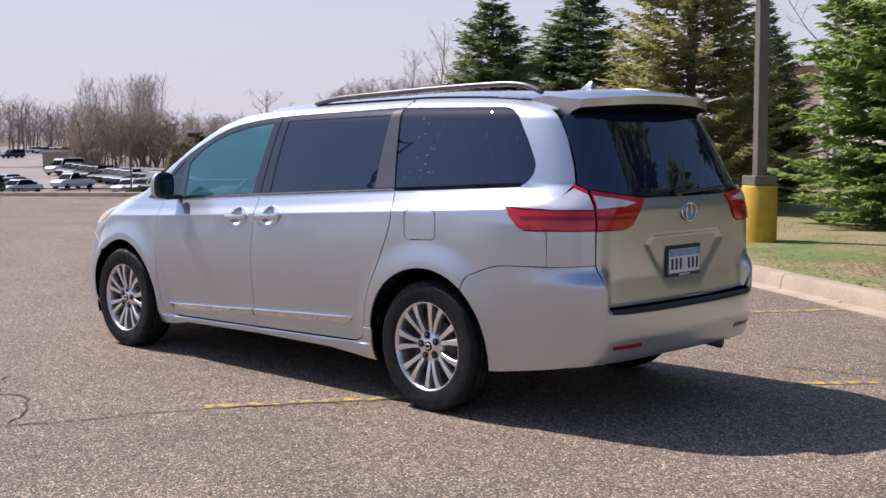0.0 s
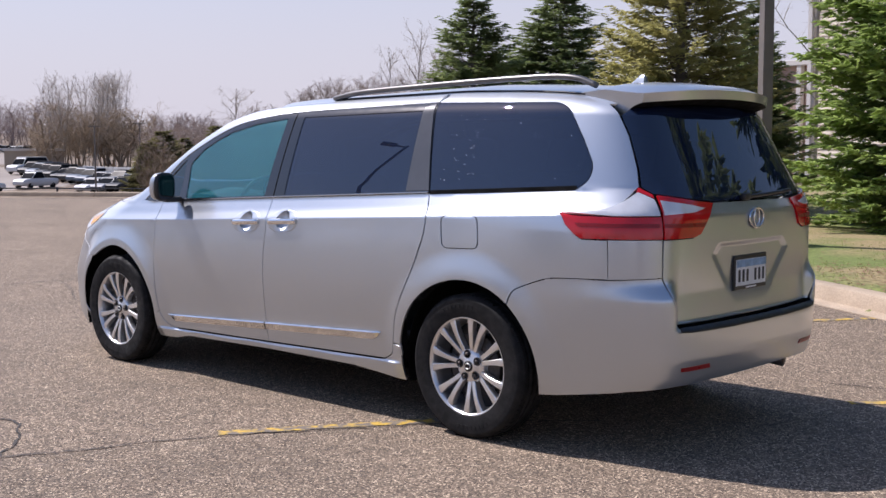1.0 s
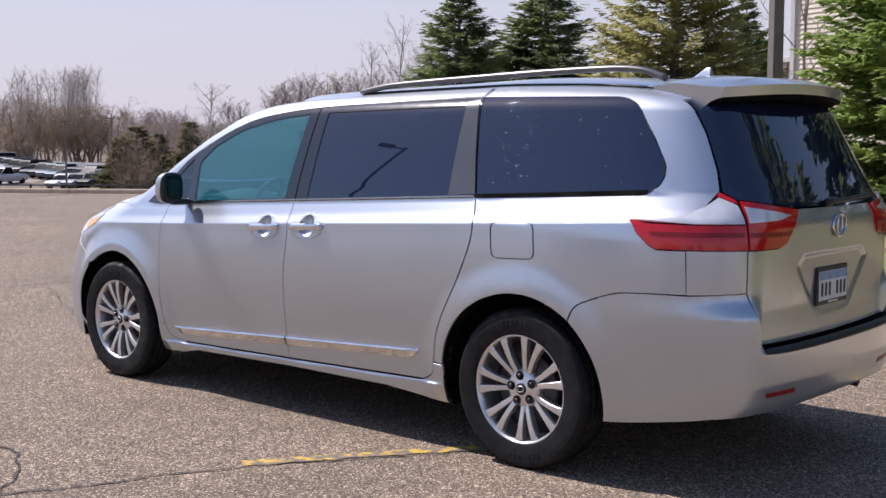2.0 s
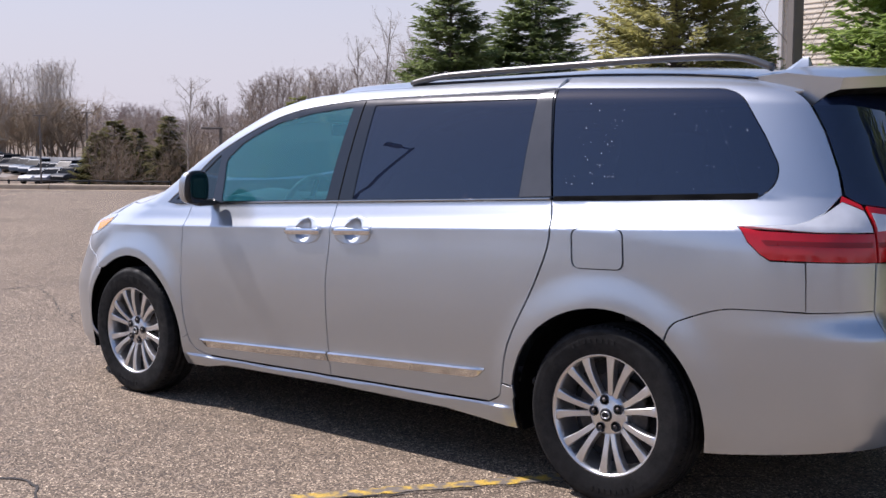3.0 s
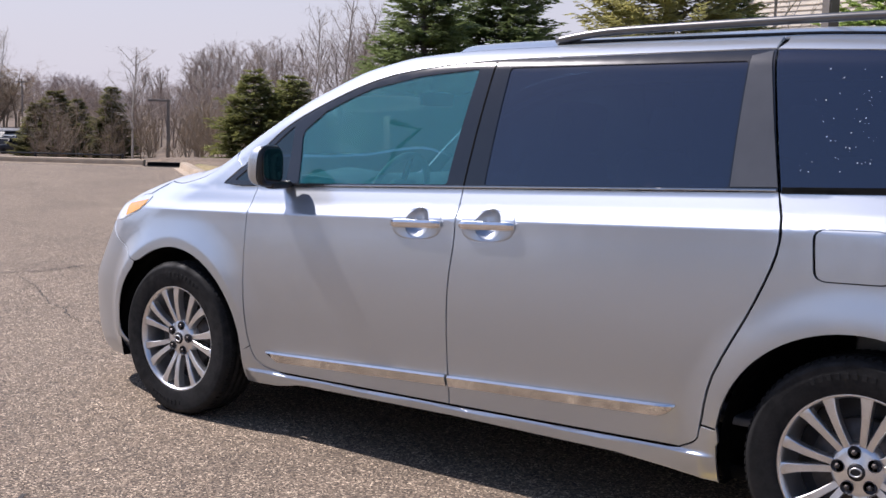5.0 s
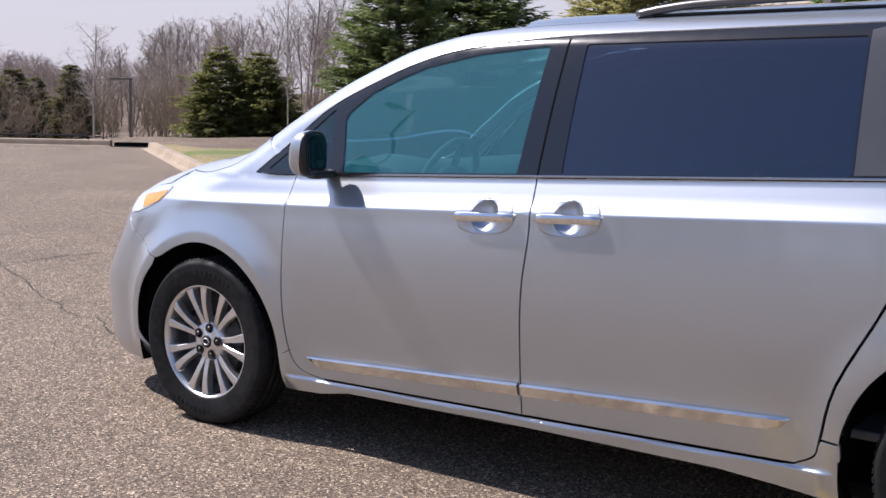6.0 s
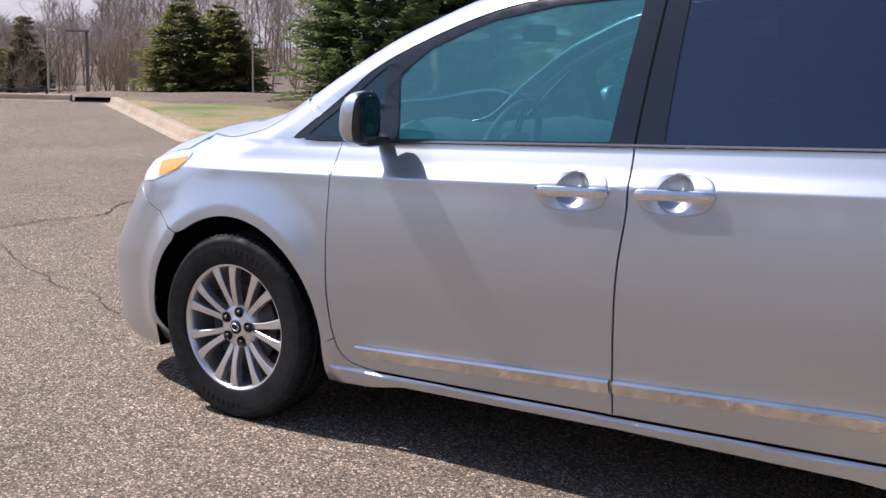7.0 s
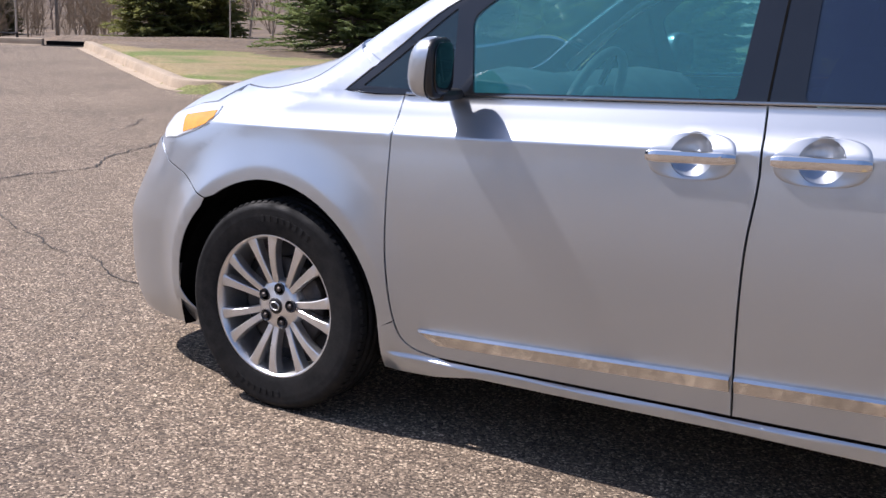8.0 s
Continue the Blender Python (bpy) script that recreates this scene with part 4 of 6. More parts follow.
# badge, plate, wiper
p = skin("rear", np.array([0.0]), np.array([1.07]))[0]
t = np.linspace(0, 2 * math.pi, 40, endpoint=False)
v, f = tube([(p[0] + 0.006, 0.068 * math.cos(a), 1.07 + 0.047 * math.sin(a)) for a in t], 0.006, 8, closed=True)
badge = mesh_ob("badge", v, f, CHROME, van, "plain chrome oval badge", True)
v, f = tube([(p[0] + 0.006, 0.026 * math.cos(a), 1.07 + 0.043 * math.sin(a)) for a in t], 0.005, 8, closed=True)
mesh_ob("inner_oval", v, f, CHROME, badge, "", True)
px = 1.024
frame_part = part("number_plate", box((0.014, 0.315, 0.165), (px, -0.012, 0.812), 0.005), TRIM, van, "number plate in a black frame with dark bars")
part("plate_face", box((0.004, 0.290, 0.125), (px + 0.008, -0.012, 0.812), 0.0015), PLATE_WHITE, frame_part, "white plate face")
part("plate_band", box((0.002, 0.286, 0.034), (px + 0.0105, -0.012, 0.855), 0.0005), PLATE_BLUE, frame_part, "blue upper band")
for k in range(7):
    if k != 3:
        part("plate_bar", box((0.002, 0.019, 0.058), (px + 0.0105, -0.012 + (k - 3) * 0.039, 0.797), 0.0005), INK, frame_part, "dark bar")
part("plate_bar", box((0.002, 0.10, 0.008), (px + 0.009, -0.012, 0.740), 0.0005), PLATE_WHITE, frame_part, "small pale bar")
wp = skin("wrap", np.array([1.90, 2.1, 2.3, 2.42]), np.array([1.172, 1.178, 1.186, 1.192]))
v, f = tube(curve_through(wp + (0.02, 0, 0.0), 16), 0.009, 8)
wiper = mesh_ob("rear_wiper", v, f, TRIM, van, "black rear wiper", True)
part("wiper_pivot", box((0.03, 0.06, 0.035), tuple(wp[0] + (0.016, 0, 0)), 0.01), TRIM, wiper, "", True)

# front bumper with a plain dark grille
fb_arch = nosewrap_of(*np.array([p for p in FRONT_ARCH if p[0] < -3.335 and p[1] < 0.672]).T)
fb = [tuple(q) for q in nosewrap_of(*resample(np.array([(-3.72, 0.835), (-3.66, 0.799), (-3.616, 0.770), (-3.495, 0.734), (-3.40, 0.699), (-3.346, 0.679)]), 0.03)[:-13].T)] + [tuple(q) for q in fb_arch] + [(0.866, 0.27), (0.860, 0.215), (0.885, 0.200), (0.97, 0.185), (1.1, 0.165), (1.4, 0.17), (1.7, 0.18)]
fb = [(1.72, 0.80), (1.45, 0.82), (1.22, 0.835)] + fb
front_bumper = panel("front_bumper", "nosewrap", fb + [(4 - u, v) for u, v in fb[::-1]], PAINT, van, step=0.016, depth=0.004, gap=0.0015)
panel("front_grille", "nosewrap", [(1.15, 0.85), (1.45, 0.828), (1.72, 0.81), (2.28, 0.81), (2.55, 0.828), (2.85, 0.85), (2.80, 0.885), (2.4, 0.90), (1.6, 0.90), (1.2, 0.885)], TRIM, van, "dark front grille", lift=-0.006, gap=0.0, step=0.04)
# near-black backing sheet, added to put shade into the bumper seams
panel("nose_lining", "nosewrap", [(0.93, 0.62), (0.96, 0.34), (1.3, 0.26), (2.7, 0.26), (3.04, 0.34), (3.07, 0.62), (3.07, 0.80), (2.8, 0.86), (1.2, 0.86), (0.93, 0.80)], UNDER, van, "", lift=-0.020, gap=0.0, step=0.04)

# underbody, floor and the inner shell, near-black to put shade into the seams
bm = bmesh.new()
box((3.5, 1.60, 0.05), (-1.55, 0, 0.235), 0.01, bm=bm)
box((3.3, 1.1, 0.05), (-1.5, 0, 0.20), 0.01, bm=bm)
part("floor_pan", bm, UNDER, van, "black underbody")
for mirror in (False, True):
    for x0, x1, nm in ((-2.60, -0.46, "door_lining"), (0.47, 0.70, "boot_lining")):
        panel(nm, "side", [(x0, 0.26), (x1, 0.26), (x1, belt(x1) - 0.02), (x0, belt(x0) - 0.02)], UNDER, van, "inner lining, near-black so the panel seams read dark", lift=-0.045, gap=0.0, step=0.06, depth=0.03, mirror=mirror)
    panel("wing_lining", "side", [(-3.50, 0.80), (-2.60, 0.80), (-2.60, belt(-2.6) - 0.03), (-3.30, 0.93)], UNDER, van, "", lift=-0.03, gap=0.0, step=0.05, mirror=mirror)
    panel("arch_lining", "side", [(-0.46, 0.80), (0.62, 0.84), (0.62, 1.17), (-0.46, 1.13)], UNDER, van, "", lift=-0.03, gap=0.0, step=0.05, mirror=mirror)
    # inner pillars and the edge of the ceiling
    panel("pillar_lining", "side", [(-2.84, 1.09), (-2.66, 1.24), (-2.52, 1.352), (-2.32, 1.452), (-2.08, 1.545), (-1.85, 1.59), (-1.5, 1.615), (0.4, 1.63), (0.4, 1.66), (-1.5, 1.64), (-1.85, 1.615), (-2.08, 1.57), (-2.32, 1.48), (-2.52, 1.385), (-2.68, 1.265), (-2.86, 1.12)],
          LINER, van, "pale pillar lining", lift=-0.028, gap=0.0, step=0.04, depth=0.02, mirror=mirror)
    panel("pillar_lining", "side", [(-1.585, 1.14), (-1.42, 1.14), (-1.43, 1.60), (-1.57, 1.60)], UNDER, van, "dark pillar lining", lift=-0.03, gap=0.0, step=0.05, depth=0.02, mirror=mirror)
xs = np.linspace(-1.74, 0.62, 20)
panel("ceiling_lining", "top", [(x, -0.62) for x in xs] + [(x, 0.62) for x in xs[::-1]], LINER, van, "pale cloth ceiling lining", lift=-0.05, gap=0.0, step=0.08, depth=0.01)
panel("boot_wall", "wrap", [(1.25, 0.62), (2.75, 0.62), (2.75, 1.14), (1.25, 1.14)], UNDER, van, "", lift=-0.06, gap=0.0, step=0.06)
part("bulkhead", box((0.04, 1.5, 0.75), (-2.80, 0, 0.62), 0.01), UNDER, van, "")
part("cabin_floor", box((3.4, 1.55, 0.03), (-0.95, 0, 0.40), 0.01), DASH, van, "dark carpet")

# dashboard
prof = [(-2.80, 0.62), (-2.84, 1.02), (-2.74, 1.085), (-2.50, 1.115), (-2.32, 1.10), (-2.24, 1.04), (-2.22, 0.92), (-2.30, 0.75), (-2.45, 0.60)]
ysd = np.linspace(-0.74, 0.74, 19)
verts, faces = [], []
for y in ysd:
    hump = 0.035 * math.exp(-((y + 0.40) / 0.17) ** 2)
    for x, z in prof:
        verts.append((x, y, z + (hump if z > 1.0 and x > -2.6 else 0)))
np_ = len(prof)
faces = [(i * np_ + j, (i + 1) * np_ + j, (i + 1) * np_ + (j + 1) % np_, i * np_ + (j + 1) % np_) for i in range(18) for j in range(np_)] + [tuple(range(np_)), tuple(18 * np_ + j for j in range(np_))[::-1]]
mesh_ob("dashboard", verts, faces, DASH, van, "charcoal dashboard", True)
# steering wheel
tilt = Matrix.Translation((-2.20, -0.40, 1.045)) @ Matrix.Rotation(radians(-68), 4, "Y")
t = np.linspace(0, 2 * math.pi, 36, endpoint=False)
v, f = tube([(0.185 * math.cos(a), 0.185 * math.sin(a), 0) for a in t], 0.016, 10, closed=True)
wheel_rim = mesh_ob("steering_wheel", [tilt @ Vector(p) for p in v], f, DASH, van, "dark steering wheel", True)
bm = box((0.15, 0.17, 0.05), (0, 0, -0.01), 0.03, segments=3)
bmesh.ops.transform(bm, matrix=tilt, verts=bm.verts)
part("steering_hub", bm, DASH, wheel_rim, "", True)
for a in (90, -90, 180):
    bm = box((0.03, 0.12, 0.018), (0, 0.12, -0.005), 0.006)
    bmesh.ops.transform(bm, matrix=tilt @ Matrix.Rotation(radians(a), 4, "Z"), verts=bm.verts)
    part("steering_spoke", bm, CPILLAR, wheel_rim, "", True)
part("rear_view_mirror", box((0.03, 0.24, 0.07), (-2.30, 0.0, 1.47), 0.014), TRIM, van, "black inner mirror", True)


for sx, sy, w in ((-1.62, -0.40, 0.52), (-1.62, 0.40, 0.52), (-0.72, -0.40, 0.50), (-0.72, 0.40, 0.50), (0.22, -0.33, 0.60), (0.22, 0.33, 0.60)):
    lean = Matrix.Rotation(radians(14), 4, "Y")
    seat = part("seat", soft_block((0.52, w, 0.18), (sx - 0.10, sy, 0.66)), CLOTH, van, "grey leather seat", True)
    part("seat_base", box((0.40, w - 0.1, 0.2), (sx - 0.06, sy, 0.50), 0.02), DASH, seat)
    part("seat_back", soft_block((0.16, w, 0.62), (sx + 0.22, sy, 0.96), lean), CLOTH, seat, "", True)
    part("headrest", soft_block((0.10, 0.27, 0.19), (sx + 0.335, sy, 1.36), lean), CLOTH, seat, "", True)
    for d in (-0.06, 0.06):
        v, f = tube([(sx + 0.30, sy + d, 1.20), (sx + 0.325, sy + d, 1.30)], 0.007, 8)
        mesh_ob("headrest_post", v, f, CHROME, seat, "", True)

# water spots on the last side window
rng = random.Random(5)
verts, faces = [], []
for k in range(70):
    x = rng.choice((rng.uniform(-0.25, -0.02), rng.uniform(-0.25, 0.0), rng.uniform(0.15, 0.56)))
    z = rng.uniform(1.24, 1.575)
    r = rng.choice((0.0007, 0.0009, 0.0011, 0.0014, 0.0022))
    c = skin("side", np.array([x]), np.array([z]))[0]
    if x > 0.30 and z > 1.62 - (x - 0.33) * 1.05:
        continue
    nrm = facing(c[None])[0]
    s = np.cross(nrm, (0, 0, 1.0))
    u = np.cross(s, nrm)
    k0 = len(verts)
    verts += [c + nrm * 0.0012 + r * (math.cos(a) * s + math.sin(a) * u * rng.uniform(0.8, 1.3)) for a in np.linspace(0, 2 * math.pi, 7)[:-1]]
    faces.append(tuple(range(k0, k0 + 6)))
tagged(mesh_ob("water_spots", verts, faces, SPECK, van, "pale dried water spots"), kind="stuff")


# the flank round the rear axle reaches a little further back
for ob in van.children_recursive:
    at_x = np.array([v.co.x for v in ob.data.vertices])
    more = np.interp(at_x, (-1.3, -0.7, -0.3, 0.0, 0.25, 0.6, 0.9), (0, 0.004, 0.012, 0.025, 0.025, 0.012, 0))
    for v, d in zip(ob.data.vertices, more):
        v.co.x += float(d)


# ---- wheels ----
def make_wheel():
    """A five-bolt alloy wheel with seven pairs of spokes; its outer face looks to -y."""
    rim_prof = [(0.236, 0.10), (0.222, 0.085), (0.216, 0.02), (0.226, -0.065), (0.234, -0.090), (0.2405, -0.093), (0.244, -0.088), (0.244, -0.080)]
    v, f = lathe(rim_prof, 64)
    wheel = mesh_ob("wheel", v, f, ALLOY, van, "alloy wheel with paired spokes", True)
    tyre_prof = [(0.236, 0.095), (0.27, 0.112), (0.315, 0.116), (0.338, 0.108), (0.348, 0.092), (0.3505, 0.06), (0.3505, 0.045), (0.343, 0.043), (0.343, 0.037), (0.3515, 0.035), (0.3515, 0.004), (0.344, 0.003), (0.344, -0.003), (0.3515, -0.004),
                 (0.3515, -0.035), (0.343, -0.037), (0.343, -0.043), (0.3505, -0.045), (0.3505, -0.06), (0.348, -0.092), (0.340, -0.106), (0.334, -0.112), (0.326, -0.1155), (0.322, -0.1145), (0.305, -0.1185), (0.300, -0.1175), (0.285, -0.118), (0.266, -0.113), (0.250, -0.104), (0.241, -0.094)]
    tyre_prof = [(r, y if y > 0 else y * (0.87 + 0.13 * max(0.0, 1 - (r - 0.241) / 0.02))) for r, y in tyre_prof]
    v, f = lathe(tyre_prof, 96)
    mesh_ob("tyre", v, f, RUBBER, wheel, "black rubber tyre", True)
    # tread blocks at the shoulder
    verts, faces = [], []
    for k in range(80):
        a = k * 2 * math.pi / 80
        for s in (-1, 1):
            k0 = len(verts)
            for da in (-0.024, 0.024):
                for r, h in ((0.3475, 0.098), (0.3535, 0.088), (0.3535, 0.060)):
                    verts.append((r * math.cos(a + da), s * h * 0.87, r * math.sin(a + da)))
            faces += [(k0, k0 + 1, k0 + 4, k0 + 3), (k0 + 1, k0 + 2, k0 + 5, k0 + 4), (k0, k0 + 1, k0 + 2), (k0 + 3, k0 + 5, k0 + 4)]
    tagged(mesh_ob("tread_pattern", verts, faces, RUBBER, wheel), kind="stuff")
    # maker's lettering on the sidewall as plain raised bars
    for base in (90, 270):
        for k in range(8):
            a = radians(base + (k - 3.5) * 5.2)
            bm = box((0.014, 0.002, 0.020), (0, 0, 0), 0.0006)
            bmesh.ops.transform(bm, matrix=Matrix.Translation((0.296 * math.cos(a), -0.1031, 0.296 * math.sin(a))) @ Matrix.Rotation(math.pi / 2 - a, 4, "Y"), verts=bm.verts)
            part("sidewall_bar", bm, RUBBER, wheel)
    # back dish, near-black to hold the shade behind the spokes, and brake
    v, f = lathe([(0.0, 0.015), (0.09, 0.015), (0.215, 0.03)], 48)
    mesh_ob("wheel_back", v, f, POCKET, wheel, "near-black dish with the wheel's inner shade in its colour", True)
    v, f = lathe([(0.075, -0.028), (0.155, -0.028), (0.157, -0.018), (0.157, 0.0)], 48)
    mesh_ob("brake_disc", v, f, IRON, wheel, "grey brake disc", True)
    # hub face
    v, f = lathe([(0.0, -0.072), (0.030, -0.074), (0.036, -0.070), (0.062, -0.070), (0.078, -0.064), (0.086, -0.052), (0.088, -0.02)], 48)
    mesh_ob("hub", v, f, ALLOY, wheel, "", True)
    v, f = lathe([(0.0, -0.080), (0.022, -0.079), (0.027, -0.076), (0.0285, -0.068)], 32)
    cap = mesh_ob("hub_cap", v, f, POCKET, wheel, "round hub cap with plain oval", True)
    t = np.linspace(0, 2 * math.pi, 24, endpoint=False)
    v, f = tube([(0.018 * math.cos(a), -0.0800, 0.013 * math.sin(a)) for a in t], 0.0026, 6, closed=True)
    mesh_ob("cap_oval", v, f, ALLOY, cap, "", True)
    for k in range(5):
        a = radians(90 + 72 * k)
        c = (0.0590 * math.cos(a), 0.0590 * math.sin(a))
        v, f = lathe([(0.0, -0.0700), (0.0180, -0.0700), (0.0190, -0.0730), (0.0203, -0.0730), (0.0210, -0.066)], 20)
        mesh_ob("bolt_recess", v + np.array((c[0], 0, c[1])), f, INK, wheel, "", True)
        v, f = lathe([(0.0, -0.080), (0.006, -0.079), (0.0092, -0.075), (0.0100, -0.066)], 6)
        mesh_ob("wheel_nut", v + np.array((c[0], 0, c[1])), f, IRON, wheel, "grey wheel nut")
    # spokes
    def spoke(pair, sgn):
        n, verts = 12, []
        for i in range(n):
            s = i / (n - 1)
            r = 0.074 + (0.241 - 0.074) * s
            a = pair + sgn * radians(8.2 + 3.2 * s ** 1.4)
            wdt = 0.0115 + 0.0100 * s ** 3
            y = -0.064 - 0.020 * math.sin(s * math.pi * 0.62)
            dirn, side = np.array((math.cos(a), 0, math.sin(a))), np.array((-math.sin(a), 0, math.cos(a)))
            for k, (o, dy) in enumerate(((-1, 0.034), (-1, 0.003), (-0.8, 0.0), (0.8, 0.0), (1, 0.003), (1, 0.034))):
                verts.append(dirn * r + side * o * wdt + np.array((0, y + dy, 0)))
        faces = []
        for i in range(n - 1):
            for j in range(6):
                faces.append((i * 6 + j, (i + 1) * 6 + j, (i + 1) * 6 + (j + 1) % 6, i * 6 + (j + 1) % 6))
        faces += [tuple(range(6)), tuple((n - 1) * 6 + j for j in range(6))[::-1]]
        b2 = bmesh.new()
        vs = [b2.verts.new(q) for q in verts]
        for q in faces:
            b2.faces.new([vs[i] for i in q])
        bmesh.ops.recalc_face_normals(b2, faces=b2.faces)
        part("spoke", b2, ALLOY, wheel, "", True)

    for k in range(7):
        for sgn in (-1, 1):
            spoke(radians(64 + k * 360 / 7), sgn)
    # valve
    v, f = tube([(0.205, -0.045, 0.03), (0.195, -0.075, 0.03)], 0.004, 6)
    mesh_ob("valve", v, f, RUBBER, wheel)
    return wheel


wheel = make_wheel()
wheel.matrix_basis = pose(-3.055, -0.845, 0.35, 0, 12, 0)
copy_thing(wheel, pose(0.025, -0.845, 0.35, 0, -10, 0))
copy_thing(wheel, pose(-3.055, 0.845, 0.35, 0, 0, 180))
copy_thing(wheel, pose(0.025, 0.845, 0.35, 0, 25, 180))


# ---- the ground: an asphalt car park, a turfed island with trees, lower land beyond ----
KD, KN = np.array((0.839, -0.545)), np.array((0.545, 0.839))   # along the kerb, and from the kerb towards the turf


def kerb_place(s, off):
    p = KD * s + KN * off
    return float(p[0]), float(p[1])


FAR_A, FAR_D = np.array((-23.3, 15.1)), np.array((0.832, 0.555))   # the kerb at the end of the car park
FAR_N = np.array((-0.555, 0.832))
CORNER_S = -14.3                                                   # where the island's kerb bends


def kerb_off(s):
    """How far out the island's kerb runs past its bend."""
    return 0.17 + 0.05 * (-15.2 - s)


def ground_height(x, y):
    p = np.stack((x, y), -1)
    s, off = p @ KD, p @ KN
    edge = np.where(s < CORNER_S, kerb_off(s), 3.70)
    turf = ramp(0.0, 0.12, off - edge - 0.16) * (0.17 + 0.10 * ramp(4, 16, off - edge))
    past = (p - FAR_A) @ FAR_N
    fall = np.interp(past, (1.5, 30, 70, 102, 138, 237, 330, 520), (0, -1.5, -2.8, -1.65, -1.3, 2.1, 5.0, 9.0)) * ramp(25, -10, off)
    z = -0.03 + np.where(past > 0.1, 0.06 * ramp(0.1, 1.5, past) + fall, 0) + turf * np.where(past > 0, 1 - ramp(0, 30, past) * ramp(25, -10, off), 1)
    lump = 0.05 * np.sin(x * 0.9 + 1.3) * np.sin(y * 1.1) * ramp(0.5, 5, off - edge)
    return z + lump + 1.5 * ramp(400, 900, np.hypot(x, y))


def spread(lo, hi, fine, n_far):
    core = np.arange(lo, hi, fine)
    far = np.geomspace(1.0, 2600, n_far)
    return np.concatenate((lo - far[::-1], core, hi + far))


gx, gy = spread(-34, 14, 0.3, 34), spread(-12, 34, 0.3, 34)
X, Y = np.meshgrid(gx, gy)
Z = ground_height(X, Y)
nx = len(gx)
idx = np.arange(len(gy) * nx).reshape(len(gy), nx)
quads = np.stack((idx[:-1, :-1], idx[:-1, 1:], idx[1:, 1:], idx[1:, :-1]), -1).reshape(-1, 4)
ground = tagged(mesh_ob("ground", np.stack((X, Y, Z), -1).reshape(-1, 3), quads, GRASSLAND, None, "", True), "spring turf with brown leaf litter and woodland floor", "ground", kind="structure")
ground.data.materials.append(LITTER)
mid_g = np.stack((X, Y), -1).reshape(-1, 2)[quads].mean(1)
g_off, g_s, g_past = mid_g @ KN, mid_g @ KD, (mid_g - FAR_A) @ FAR_N
wild = (g_past > 0.4) & ((g_s < -26.2 + 0.3 * np.sin(g_off * 1.7)) | (g_off < 0.0)) | (mid_g[:, 1] > 14.8 + 0.3 * np.sin(mid_g[:, 0] * 1.7)) & (mid_g[:, 0] < -12.5) | (g_off > 24 + 1.5 * np.sin(g_s * 0.7)) | (g_past > 24)
wild |= (((g_s + 0.6) / 2.6) ** 2 + ((g_off - 5.5 - 0.3 * np.sin(g_s * 1.9)) / (1.1 + 0.25 * np.sin(g_s * 3.1))) ** 2 < 1)
ground.data.polygons.foreach_set("material_index", wild.astype(int))

# asphalt sheet, up to the kerbs
far_at = lambda k: tuple(FAR_A + FAR_D * k)
lot = [kerb_place(60, 3.62), kerb_place(CORNER_S + 0.1, 3.62), kerb_place(CORNER_S + 0.1, 1.1), kerb_place(CORNER_S - 0.3, 0.32), kerb_place(-15.2, 0.12), kerb_place(-26.6, 0.70), far_at(1.0), far_at(-60), (-70, -60), (60, -60)]
mesh_ob("parking_lot", [(x, y, 0.0) for x, y in lot], [tuple(range(len(lot)))[::-1]], ASPHALT)
tagged(bpy.data.objects["parking_lot"], "worn grey asphalt with cracks and faded yellow lines", "road", kind="structure")


def strip(points, section, name, mat, label, category, kind="structure", parent=None, grid=1.0):
    """Extrudes a section of (across, up) along a ground line; across points to the line's left."""
    p = np.array(points, float)
    seg = np.diff(p, axis=0)
    seg /= np.linalg.norm(seg, axis=1, keepdims=True)
    t = np.vstack((seg[:1], (seg[:-1] + seg[1:]), seg[-1:]))
    t /= np.linalg.norm(t, axis=1, keepdims=True)
    left = np.stack((-t[:, 1], t[:, 0]), -1)
    k = len(section)
    verts = [(p[i, 0] + left[i, 0] * a, p[i, 1] + left[i, 1] * a, h) for i in range(len(p)) for a, h in section]
    faces = [(i * k + j, (i + 1) * k + j, (i + 1) * k + (j + 1) % k, i * k + (j + 1) % k) for i in range(len(p) - 1) for j in range(k)]
    faces += [tuple(range(k))[::-1], tuple((len(p) - 1) * k + j for j in range(k))]
    b = bmesh.new()
    bv = [b.verts.new(v) for v in verts]
    for f in faces:
        b.faces.new([bv[i] for i in f])
    bmesh.ops.recalc_face_normals(b, faces=b.faces)
    ob = part(name, b, mat, parent, "" if parent is None else label, True)
    return tagged(ob, label, category, kind=kind) if parent is None else ob


KERB = [(-0.17, -0.05), (-0.17, 0.008), (-0.02, 0.012), (0.0, 0.02), (0.022, 0.125), (0.035, 0.145), (0.06, 0.152), (0.20, 0.155), (0.215, 0.145), (0.215, -0.05)]


# kerb stones along the island: one cast length a stone, with open joints
joints = np.arange(CORNER_S + 1.3, 22.1, 3.05)
for a, b in zip(joints[:-1], joints[1:]):
    strip([kerb_place(s, 3.70) for s in np.linspace(a + 0.006, b - 0.006, 4)], KERB, "kerb", CONCRETE, "weathered tan concrete kerb with gutter", "kerb")
arc = [kerb_place(CORNER_S - 0.9 + 0.9 * math.cos(a), 1.07 - 0.9 * math.sin(a)) for a in np.linspace(0, math.pi / 2, 8)]
inner = [kerb_place(CORNER_S + 1.3 - 1.3 * math.sin(a), 2.40 + 1.3 * math.cos(a)) for a in np.linspace(0, math.pi / 2, 8)]
strip((inner + arc)[::-1], KERB, "kerb", CONCRETE, "rounded tan concrete kerb corner", "kerb")
